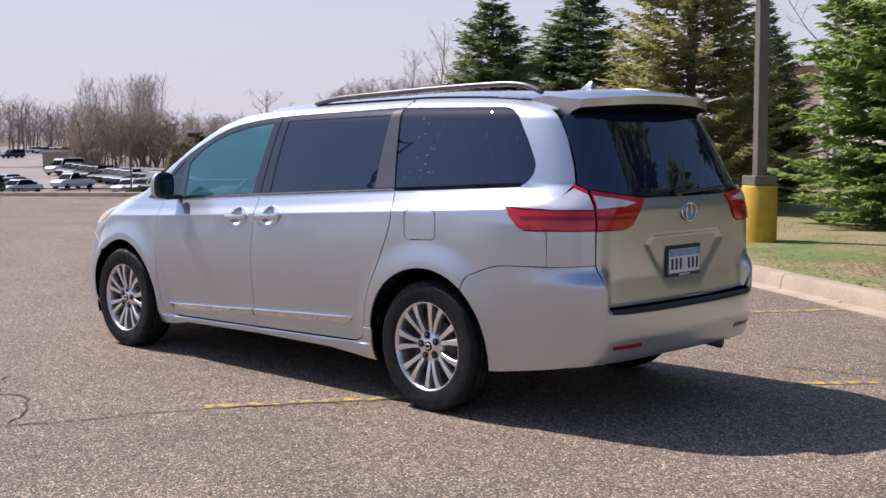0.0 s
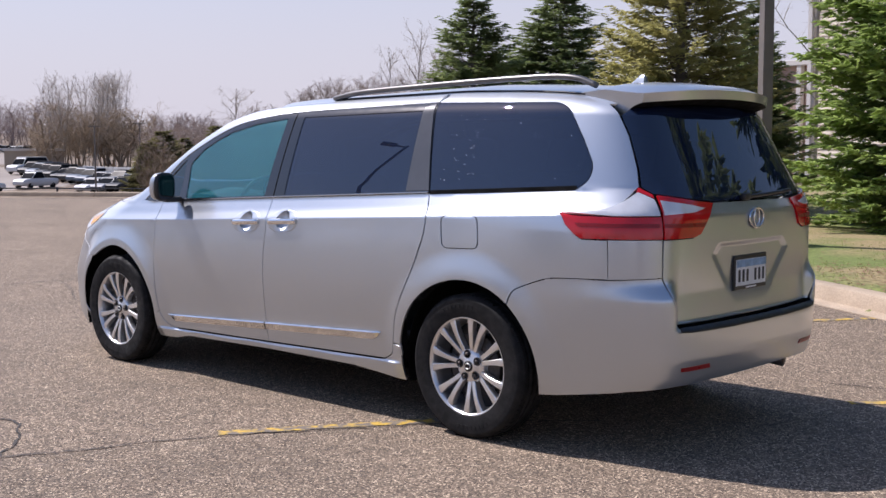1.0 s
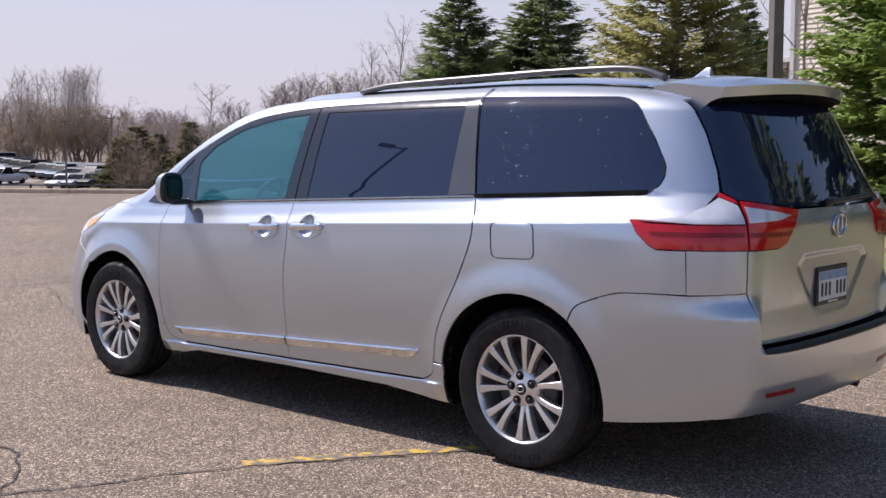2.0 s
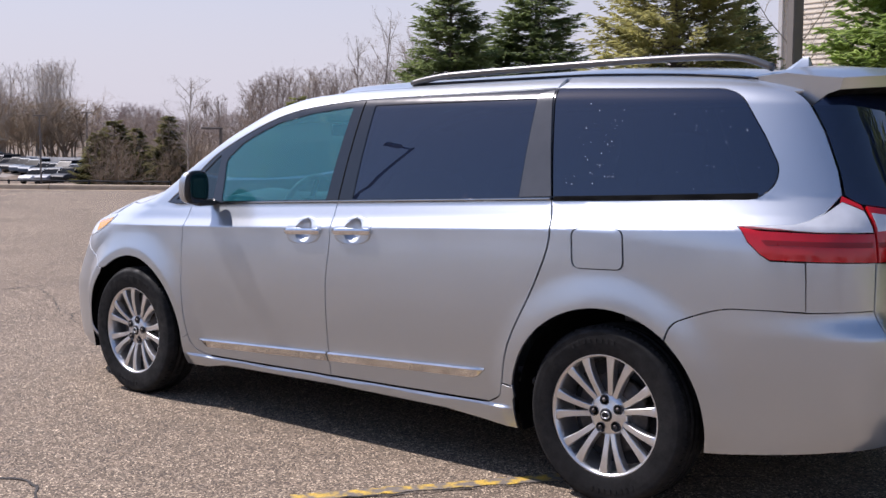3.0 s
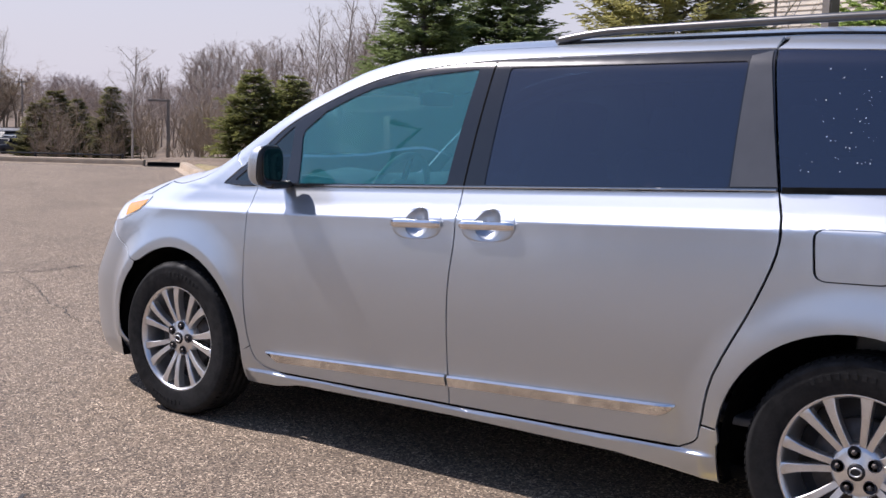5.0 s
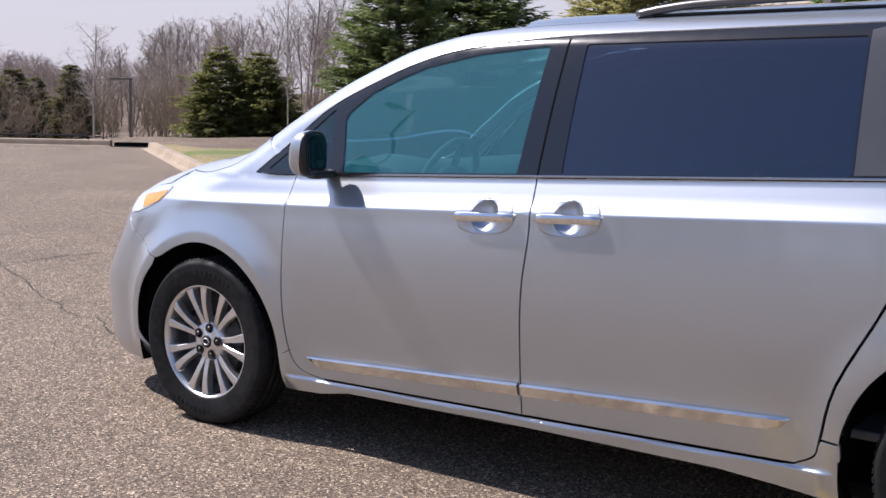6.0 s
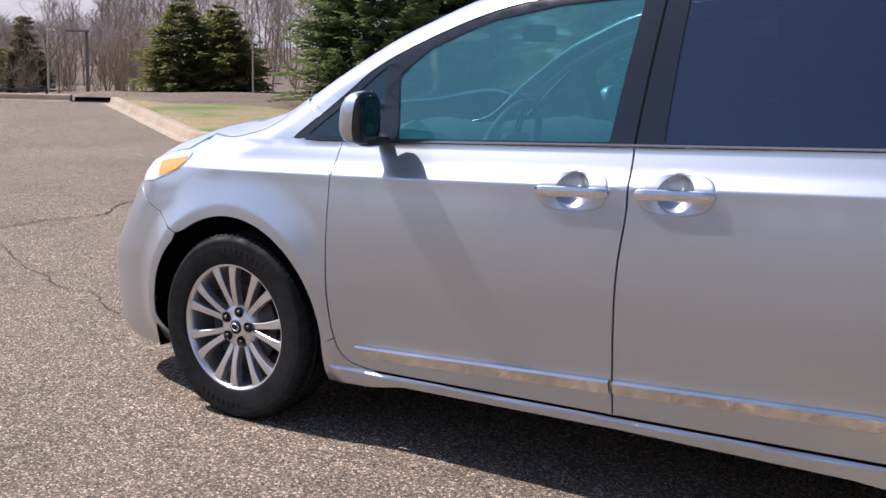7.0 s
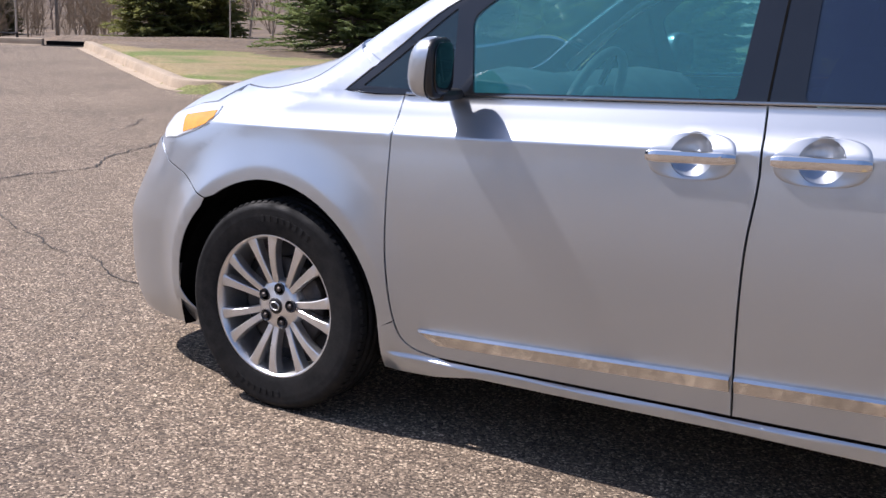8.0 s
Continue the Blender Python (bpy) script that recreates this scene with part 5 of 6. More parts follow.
joints = np.linspace(-26.6, -15.2, 5)
for a, b in zip(joints[:-1], joints[1:]):
    strip([kerb_place(s, kerb_off(s)) for s in np.linspace(a + 0.006, b - 0.006, 4)], KERB, "kerb", CONCRETE, "weathered tan concrete kerb with gutter", "kerb")
for k in range(-12, 1):
    if k == 0:
        continue
    strip([tuple(FAR_A + FAR_D * s) for s in np.linspace(k * 4 + 0.01, k * 4 + 3.99, 3)], KERB, "kerb", CONCRETE, "distant concrete kerb at the end of the car park", "kerb")
# drain inlet at the end of the kerb
strip([tuple(FAR_A + FAR_D * s) for s in (0.1, 1.05)], [(-0.3, -0.05), (-0.3, 0.01), (0.0, 0.012), (0.02, 0.10), (0.3, 0.10), (0.3, -0.05)], "drain_inlet", UNDER, "dark kerb drain inlet", "drain", kind="")

# low black rail behind the far kerb
fence = thing("rail_fence", "low black metal rail fence behind the far kerb", "fence")
posts = [FAR_A + FAR_D * (-0.95 - 2.4 * k) + FAR_N * 1.2 for k in range(18)]
for q in posts:
    z = float(ground_height(q[0], q[1]))
    part("post", box((0.05, 0.05, 0.36), (q[0], q[1], z + 0.04), 0.005), TRIM, fence)
for h in (0.19,):
    v, f = tube([(q[0], q[1], float(ground_height(q[0], q[1])) + h) for q in posts], 0.022, 6)
    mesh_ob("rail", v, f, TRIM, fence)

# cracks and faded lines


def ribbon(points, width, mat, name, label, category, seed, height=0.004, wander=0.02, step=0.05, ragged=0.5, kind="structure"):
    rg = random.Random(seed)
    line = resample_open(np.array(points, float), step)
    seg = np.gradient(line, axis=0)
    seg /= np.linalg.norm(seg, axis=1, keepdims=True)
    left = np.stack((-seg[:, 1], seg[:, 0]), -1)
    drift, verts = 0.0, []
    for i, q in enumerate(line):
        drift = 0.8 * drift + rg.gauss(0, wander * 0.6)
        w = width * (1 + ragged * rg.uniform(-1, 1)) * 0.5
        c = q + left[i] * drift
        verts += [(c[0] + left[i, 0] * w, c[1] + left[i, 1] * w, height), (c[0] - left[i, 0] * w, c[1] - left[i, 1] * w, height)]
    faces = [(2 * i, 2 * i + 1, 2 * i + 3, 2 * i + 2) for i in range(len(line) - 1)]
    return tagged(mesh_ob(name, verts, [f[::-1] for f in faces], mat), label, category, kind=kind)


def resample_open(p, step):
    out = []
    for a, b in zip(p[:-1], p[1:]):
        n = max(1, int(np.linalg.norm(b - a) / step))
        out += [a + (b - a) * k / n for k in range(n)]
    return np.array(out + [p[-1]])


LINE, SPLIT = "faded broken yellow parking line on asphalt", "dark jagged crack in asphalt"
for seed, pts in enumerate(([(-0.93, -1.70), (-0.62, -1.23), (-0.28, -0.72)], [(1.08, 1.05), (1.49, 1.48), (3.10, 3.15)], [(-1.20, 2.80), (-0.61, 3.60), (-0.10, 4.30)])):
    ribbon(pts, 0.088, YELLOW, "painted_line", LINE, "road marking", 1 + seed, 0.004, 0.004, 0.04, 0.25)
for seed, (width, wander, step, pts) in enumerate((
        (0.012, 0.012, 0.04, [(-1.42, -3.0), (-1.28, -2.60), (-1.12, -2.31), (-1.06, -2.08), (-0.79, -1.58), (-0.30, -0.88), (0.3, -0.2)]),
        (0.013, 0.016, 0.04, [(-2.54, -2.05), (-2.38, -2.18), (-2.09, -2.32), (-1.97, -2.25), (-1.58, -2.43), (-1.45, -2.50), (-1.30, -2.64)]),
        (0.007, 0.020, 0.05, [(-7.6, 1.2), (-6.6, 0.75), (-6.2, 0.53), (-5.54, 0.29), (-5.2, 0.26), (-4.84, 0.03), (-4.3, -0.05)]),
        (0.019, 0.030, 0.05, [(-7.85, -0.4), (-7.72, 0.9), (-7.69, 1.62), (-7.62, 2.07), (-7.60, 2.42), (-7.82, 2.70), (-8.02, 3.01), (-8.10, 3.30), (-8.19, 3.63), (-8.5, 4.2)]),
        (0.014, 0.020, 0.05, [(-9.30, 4.18), (-9.42, 4.50), (-9.60, 4.85), (-9.97, 5.23)]),
        (0.012, 0.020, 0.07, [(-13, -1.0), (-10, 1.6), (-9.2, 2.6), (-8.2, 3.6)]),
        (0.011, 0.015, 0.05, [(0.6, 1.5), (1.5, 1.62), (2.6, 1.9), (3.8, 2.0)]))):
    ribbon(pts, width, CRACK, "crack", SPLIT, "crack", 4 + seed, 0.005, wander, step)


# ---- light poles ----
def light_pole(x, y, ground, height, label, turn):
    pole = thing("light_pole", label, "light pole", pose(x, y, ground, 0, 0, turn))
    v, f = lathe([(0.235, -0.3), (0.235, 0.70), (0.22, 0.72), (0.0, 0.72)], 40, "z")
    base = mesh_ob("concrete_base", v, f, POST_YELLOW, pole, "yellow painted round concrete base", True)
    part("base_cover", box((0.34, 0.34, 0.13), (0, 0, 0.785), 0.012), BRONZE, pole, "bronze base cover")
    b = bmesh.new()
    bmesh.ops.create_cone(b, cap_ends=True, segments=4, radius1=0.105, radius2=0.088, depth=height - 0.80, matrix=Matrix.Translation((0, 0, 0.80 + (height - 0.80) / 2)) @ Matrix.Rotation(radians(45), 4, "Z"))
    bmesh.ops.bevel(b, geom=[e for e in b.edges if abs(e.verts[0].co.z - e.verts[1].co.z) > 1], offset=0.012, segments=2, affect="EDGES")
    part("post", b, BRONZE, pole, "square bronze steel post", True)
    arm = part("lamp_arm", box((0.5, 0.06, 0.09), (0.28, 0, height - 0.10), 0.01), BRONZE, pole)
    part("lamp_head", box((0.62, 0.36, 0.16), (0.74, 0, height - 0.08), 0.03), BRONZE, pole, "flat box lamp head", True)
    return pole


light_pole(-3.50, 8.85, 0.17, 8.6, "square bronze light pole on a yellow concrete base in turf", 60)
light_pole(-16.8, -13.6, 0.0, 12.4, "square bronze light pole standing on the car park", 130)


# ---- trees ----
def spray(rg, n_levels, height, radius, density, droop, fine, size):
    """Needle tufts of a spruce: whorls of boughs, each bough a flat fan of needled twigs. Returns tuft triangles and bough lines."""
    tris, boughs = [], []
    for i in range(n_levels):
        s = (i + rg.uniform(-0.9, 0.9)) / n_levels
        z = height * (0.04 + 0.95 * max(0, s))
        reach = radius * (1 - max(0, s)) ** 0.85 * rg.uniform(0.78, 1.12) + 0.10
        for k in range(max(4, int(density * (0.45 + 0.55 * (1 - s))))):
            az = rg.uniform(0, 2 * math.pi)
            ln = reach * rg.uniform(0.62, 1.1)
            rise = 0.35 * s - droop * (1 - s) + rg.uniform(-0.28, 0.28)
            d = np.array((math.cos(az), math.sin(az), 0.0))
            side = np.array((-d[1], d[0], 0.0))
            tip_up = rg.uniform(0.05, 0.22)
            line = [np.array((0, 0, z)) + d * ln * q + np.array((0, 0, 1.0)) * ln * (rise * q + tip_up * q * q) for q in (0, 0.33, 0.66, 1.0)]
            boughs.append(line)
            n_tw = max(4, int(ln * 10.5))
            for j in range(n_tw):
                q = 0.34 + 0.68 * (j + rg.random()) / n_tw
                q = min(q, 1.02)
                b = np.array((0, 0, z)) + d * ln * q + np.array((0, 0, 1.0)) * ln * (rise * q + tip_up * q * q)
                for sg in (-1, 1):
                    tw = (d * rg.uniform(0.55, 0.95) + side * sg * rg.uniform(0.35, 0.9) + np.array((0, 0, rg.uniform(-0.28, 0.22))))
                    tw /= np.linalg.norm(tw)
                    tl = rg.uniform(0.16, 0.36) * (1.12 - 0.55 * q) * (0.6 + 0.5 * min(1, ln))
                    for m in range(fine):
                        c = b + tw * tl * (0.06 + 1.08 * m / fine)
                        wv = np.array((-tw[1], tw[0], 0.0)) * rg.choice((-1, 1)) + np.array((0, 0, rg.gauss(0, 0.45)))
                        if rg.random() < 0.22:
                            wv = np.array((rg.gauss(0, 1), rg.gauss(0, 1), rg.gauss(0, 0.8)))
                        wv /= np.linalg.norm(wv) + 1e-6
                        h = size * rg.uniform(0.17, 0.34) / fine ** 0.9
                        tris.append((c - wv * h * 0.55, c + wv * h * 0.55, c + tw * h * 2.0 + wv * rg.uniform(-0.5, 0.5) * h))
    return tris, boughs


def spruce_mesh(seed, height, radius, levels, density, droop, mat, fine=7, size=1.2):
    rg = random.Random(seed)
    tris, boughs = spray(rg, levels, height, radius, density, droop, fine, size)
    v = np.array(tris).reshape(-1, 3)
    me = bpy.data.meshes.new("crown")
    me.from_pydata(v.tolist(), [], np.arange(len(v)).reshape(-1, 3).tolist())
    me.materials.append(mat)
    tv, tf = tube([(0, 0, -0.3), (0, 0, height * 0.5), (0, 0, height * 0.98)], [height * 0.022, height * 0.013, 0.01], 8)
    verts, faces = list(tv), list(tf)
    for line in boughs:
        bv, bf = tube(line, [0.016, 0.012, 0.008, 0.003], 3)
        k = len(verts)
        verts += list(bv)
        faces += [tuple(k + i for i in f) for f in bf]
    tm = bpy.data.meshes.new("trunk")
    tm.from_pydata([tuple(map(float, q)) for q in verts], [], faces)
    tm.materials.append(BARK)
    return me, tm


def spruce(meshes, x, y, size, turn, label):
    t = thing("spruce_tree", label, "spruce tree", pose(x, y, float(ground_height(np.array(x), np.array(y))), 0, 0, turn))
    for nm, me in zip(("crown", "trunk"), meshes):
        o = new(nm, me)
        o.parent = t
        o.scale = size
    return t


tall = spruce_mesh(11, 7.0, 2.55, 60, 18, 0.10, NEEDLE)
bronze = spruce_mesh(12, 8.8, 3.5, 66, 16, 0.12, NEEDLE_BROWN)
bright = spruce_mesh(13, 8.6, 2.75, 70, 20, 0.14, NEEDLE_BRIGHT, 7, 1.5)
sparse = spruce_mesh(15, 7.0, 2.6, 40, 12, 0.10, NEEDLE, 4)
juniper = spruce_mesh(16, 4.6, 1.5, 30, 13, 0.02, NEEDLE_DULL, 4)
small = spruce_mesh(14, 2.7, 1.45, 28, 17, 0.22, NEEDLE_OLIVE)
spruce(tall, -15.9, 17.3, (0.85, 0.85, 0.76), 0, "dark green spruce with an open ragged crown")
spruce(tall, -17.0, 22.4, (1.18, 1.18, 0.85), 130, "green spruce with a dense crown")
spruce(bronze, -8.5, 15.0, (0.70, 0.70, 0.8), 40, "tall bronze-green spruce with drooping boughs")
spruce(tall, -8.7, 18.3, (0.58, 0.58, 0.62), 200, "dark shaded spruce behind the others")
spruce(bright, -2.9, 13.4, (0.80, 0.80, 1), 75, "bright green spruce with long drooping boughs")
# the row goes on along the kerb
for x, y, s, a in ((2.2, 12.4, 1.35, 20), (6.6, 9.3, 1.45, 140), (11.4, 6.4, 1.3, 250)):
    spruce(sparse, x, y, (s, s, s), a, "dark green spruce in a row along the kerb")
for x, y, s, a in ((-28.2, 23.7, 1.0, 0), (-27.0, 24.6, 0.92, 100), (-28.0, 25.2, 0.95, 220)):
    spruce(small, x, y, (s * 1.12, s * 1.12, s * 1.1), a, "young bushy spruce at the edge of the turf")


def bare_lines(rg, height, wide, limbs, twigs, thick=1.0, stems=1):
    """Limbs of a leafless tree with a rounded crown, or of a shrub with several stems, as (points, radii, level)."""
    out = []

    def limb(p, d, ln, r, level, n, lift):
        pts = [p]
        for _ in range(n):
            d = d + np.array((rg.gauss(0, 1), rg.gauss(0, 1), rg.gauss(0, 0.7))) * (0.04, 0.08, 0.10, 0.1, 0.1)[level] + np.array((0, 0, lift))
            d = d / np.linalg.norm(d)
            pts.append(pts[-1] + d * ln / n)
        out.append((pts, np.linspace(r, r * 0.4, n + 1), level))
        return pts

    def fork(pts, d0, out_of):
        q = rg.uniform(*out_of) * (len(pts) - 1)
        i = min(len(pts) - 2, int(q))
        b = pts[i] + (pts[i + 1] - pts[i]) * (q - i)
        along = (pts[i + 1] - pts[i]) / np.linalg.norm(pts[i + 1] - pts[i])
        side = np.array((rg.gauss(0, 1), rg.gauss(0, 1), rg.gauss(0.1, 0.7)))
        d = along * rg.uniform(0.5, 0.9) + d0 * side / np.linalg.norm(side)
        return b, d / np.linalg.norm(d)

    for _ in range(stems):
        lean = np.array((rg.gauss(0, 0.05), rg.gauss(0, 0.05), 1.0)) if stems == 1 else np.array((rg.gauss(0, 0.17), rg.gauss(0, 0.17), 1.0))
        tall_ = height * (0.92 if stems == 1 else rg.uniform(0.5, 0.95))
        trunk = limb(np.array((rg.gauss(0, 0.05), rg.gauss(0, 0.05), 0.0)) * (stems > 1), lean / np.linalg.norm(lean), tall_, height * 0.011 * thick / stems ** 0.4, 0, 7, 0.02)
        for k in range(limbs):
            h = (0.24 if stems == 1 else 0.10) + 0.74 * (k + rg.random()) / limbs
            q = h * 7
            i = min(6, int(q))
            b = trunk[i] + (trunk[i + 1] - trunk[i]) * (q - i)
            reach = wide * height * math.sqrt(max(0.06, 1 - ((h - 0.50) / 0.56) ** 2)) * rg.uniform(0.75, 1.15)
            az = k * 2.4 + rg.uniform(-0.5, 0.5)
            rise = rg.uniform(0.6, 1.1) + 1.0 * h
            d = np.array((math.cos(az), math.sin(az), rise))
            main = limb(b, d / np.linalg.norm(d), reach * 1.25, height * 0.0042 * thick, 1, 4, 0.06)
            for _ in range(twigs):
                b2, d2 = fork(main, 0.75, (0.18, 1.0))
                second = limb(b2, d2, reach * rg.uniform(0.30, 0.55), height * 0.0019 * thick, 2, 2, 0.05)
                for _ in range(twigs):
                    b3, d3 = fork(second, 0.8, (0.1, 1.0))
                    third = limb(b3, d3, reach * rg.uniform(0.14, 0.30), height * 0.0010 * thick, 3, 1, 0.03)
                    for _ in range(2):
                        b4, d4 = fork(third, 0.8, (0.2, 1.0))
                        limb(b4, d4, reach * rg.uniform(0.07, 0.16), height * 0.0008 * thick, 4, 1, 0.02)
    return out


def lines_mesh(lines, sides=3):
    verts, faces = [], []
    for pts, radii, level in lines:
        k = len(verts)
        if level > 1:
            # fine twigs are tapered blades
            w = np.cross(pts[-1] - pts[0], (0.3, 0.5, 0.8) if len(faces) % 2 else (0.9, -0.2, 0.3))
            w /= np.linalg.norm(w) + 1e-9
            for q, r in zip(pts[:-1], radii):
                verts += [(q - w * r).tolist(), (q + w * r).tolist()]
            verts.append(np.asarray(pts[-1]).tolist())
            m = len(pts) - 1
            faces += [(k + 2 * i, k + 2 * i + 1, k + 2 * i + 3, k + 2 * i + 2) for i in range(m - 1)] + [(k + 2 * m - 2, k + 2 * m - 1, k + 2 * m)]
            continue
        v, f = tube(pts, radii, sides)
        verts += v.tolist()
        faces += [tuple(k + i for i in q) for q in f]
    return np.array(verts), faces


bare_kinds = [lines_mesh(bare_lines(random.Random(30 + k), 8.0, w, 17, 7)) for k, w in enumerate((0.16, 0.30, 0.20, 0.34, 0.26))]
slim_kinds = [lines_mesh(bare_lines(random.Random(36 + k), 8.0, 0.19, 18, 6, 0.6)) for k in range(3)]
far_kinds = [lines_mesh(bare_lines(random.Random(40 + k), 8.0, w, 12, 5, 1.3)) for k, w in enumerate((0.30, 0.38, 0.34))]
stout_kinds = [lines_mesh(bare_lines(random.Random(60 + k), 8.0, 0.34, 10, 3, 4.5)) for k in range(3)]
shrub_kinds = [lines_mesh(bare_lines(random.Random(45 + k), 3.0, 0.24, 6, 3, 0.9, stems=5)) for k in range(4)]


def bare_tree(v, f, x, y, size, turn, label, wide=1.0):
    t = thing("bare_tree", label, "bare tree", pose(x, y, float(ground_height(np.array(x), np.array(y))) - 0.05, 0, 0, turn))
    mesh_ob("crown", v * (size * wide, size * wide, size), f, PALETWIG, t)
    return t


EYE_X, EYE_Y, EYE_Z = 2.0, -4.9, 1.4     # the middle of the walk, from which the distance is laid out


def bearing(az, d):
    """The ground place d metres off, az degrees round from +y towards -x."""
    return EYE_X - d * math.sin(radians(az)), EYE_Y + d * math.cos(radians(az))


def height_to(az, d, elevation):
    """How tall a thing stands whose top reaches an elevation, and the ground under it."""
    x, y = bearing(az, d)
    g = float(ground_height(np.array(x), np.array(y)))
    return x, y, g, EYE_Z + d * math.tan(radians(elevation)) - g


for k, az, d, el, wide in ((0, 52.0, 58, 2.9, 1.9), (0, 43.6, 36, 5.0, 1.0), (2, 42.7, 37, 5.7, 1.0), (1, 41.6, 39, 5.2, 1.1), (2, 46.6, 52, 3.0, 1.2), (1, 49.2, 56, 1.9, 1.2)):
    x, y, g, h = height_to(az, d, el)
    bare_tree(*slim_kinds[k], x, y, h / 7.6, k * 77, "slender leafless tree with fine pale twigs", wide)
bare_tree(*slim_kinds[1], -11.3, 27.0, 1.15, 30, "leafless tree with a wide crown of fine twigs")


def woods(name, seed, count, kinds, near, far, az0, az1, skyline, rough, mat, label, wide=1.0, tall_=8.0):
    """A belt of leafless woodland as one joined sheet of real limbs; skyline gives the elevation of its tops by bearing."""
    rg = random.Random(seed)
    all_v, all_f, k = [], [], 0
    for _ in range(count):
        az, d = rg.uniform(az0, az1), rg.uniform(near, far)
        x, y, g, h = height_to(az, d, float(np.interp(az, *zip(*skyline))) * rg.uniform(1 - rough, 1.0))
        v, f = kinds[rg.randrange(len(kinds))]
        s, a = max(0.8, h) / (0.95 * tall_), rg.uniform(0, 6.28)
        c, sn = math.cos(a), math.sin(a)
        q = v * (s * wide * rg.uniform(0.8, 1.2), s * wide * rg.uniform(0.8, 1.2), s)
        all_v.append(np.stack((q[:, 0] * c - q[:, 1] * sn + x, q[:, 0] * sn + q[:, 1] * c + y, q[:, 2] + g - 0.1), -1))
        all_f += [tuple(i + k for i in face) for face in f]
        k += len(q)
    return tagged(mesh_ob(name, np.vstack(all_v), all_f, mat), label, "woodland", kind="stuff")


HILL = ((20, 1.6), (50, 1.15), (53, 1.05), (54, 1.55), (57, 1.5), (61, 2.05), (64, 2.15), (66, 2.45), (80, 2.4))
RISE = ((20, 3.5), (38, 3.6), (42, 4.1), (44, 3.8), (46, 3.3), (48, 3.15), (50, 2.65), (51.6, 1.9))
LOW = ((20, 1.2), (44, 1.4), (50, 1.0), (57, 0.75), (62, 0.6))
woods("hill_woods", 51, 215, far_kinds, 250, 380, 49, 69, HILL, 0.55, DUSKTWIG, "distant hazy leafless woods on a rise", 1.5)
woods("hill_undergrowth", 59, 85, far_kinds, 250, 340, 52, 69, ((52, 0.7), (58, 0.8), (62, 1.3), (69, 1.6)), 0.6, DUSKTWIG, "dusky undergrowth below distant woods", 2.2)
woods("bare_woods", 50, 60, bare_kinds, 85, 140, 38, 51.6, RISE, 0.40, TWIG, "belt of leafless grey-brown trees with rounded crowns")
woods("mid_woods", 57, 42, bare_kinds, 70, 120, 46, 56.2, LOW, 0.30, TWIG, "belt of low leafless trees", 1.5)
woods("tall_stand", 54, 26, slim_kinds, 156, 176, 57.6, 61.2, ((57, 3.6), (61.5, 3.35)), 0.22, PALETWIG, "stand of tall slender leafless trees behind parked cars")
woods("stand_brush", 58, 42, bare_kinds, 154, 180, 56.8, 61.6, ((57, 1.6), (61.5, 1.8)), 0.75, BRUSH, "brown undergrowth behind the parked cars", 2.1)
woods("brush", 52, 130, shrub_kinds, 47, 84, 41, 56.4, LOW, 2.4, BRUSH, "tangled brown brush and saplings", 1.3, 3.0)
# unseen belt, added so the flanks reflect dark trees, not bright horizon
woods("woods_behind", 55, 170, stout_kinds, 58, 84, 84, 376, ((84, 8.5), (376, 8.5)), 0.6, TWIG, "unseen belt of leafless trees, added to darken reflections in the van", 1.4)
for az, d, el, wide, a in ((55.4, 62, 0.95, 1.5, 0), (52.9, 64, 1.2, 1.15, 90), (54.4, 66, 0.6, 1.1, 40), (56.2, 62, 0.35, 1.3, 200)):
    x, y, g, h = height_to(az, d, el)
    spruce(juniper, x, y, (h / 4.6 * wide, h / 4.6 * wide, h / 4.6), a, "olive-brown juniper among leafless brush")
for az, d, el, arm in ((50.4, 53, 0.60, -0.75), (54.3, 68, 0.42, -0.8), (56.75, 98, 1.25, 0.0), (58.85, 100, 1.1, 0.0)):
    x, y, g, h = height_to(az, d, el)
    pole = thing("far_light_pole", "slim brown light pole among the bare trees", "light pole", pose(x, y, g, 0, 0, az))
    v, f = tube([(0, 0, -0.2), (0, 0, h)], [0.09, 0.07], 6)
    mesh_ob("post", v, f, BRONZE, pole)
    part("lamp_head", box((0.95, 0.16, 0.09), (arm / 2, 0, h - 0.05), 0.02), BRONZE, pole)


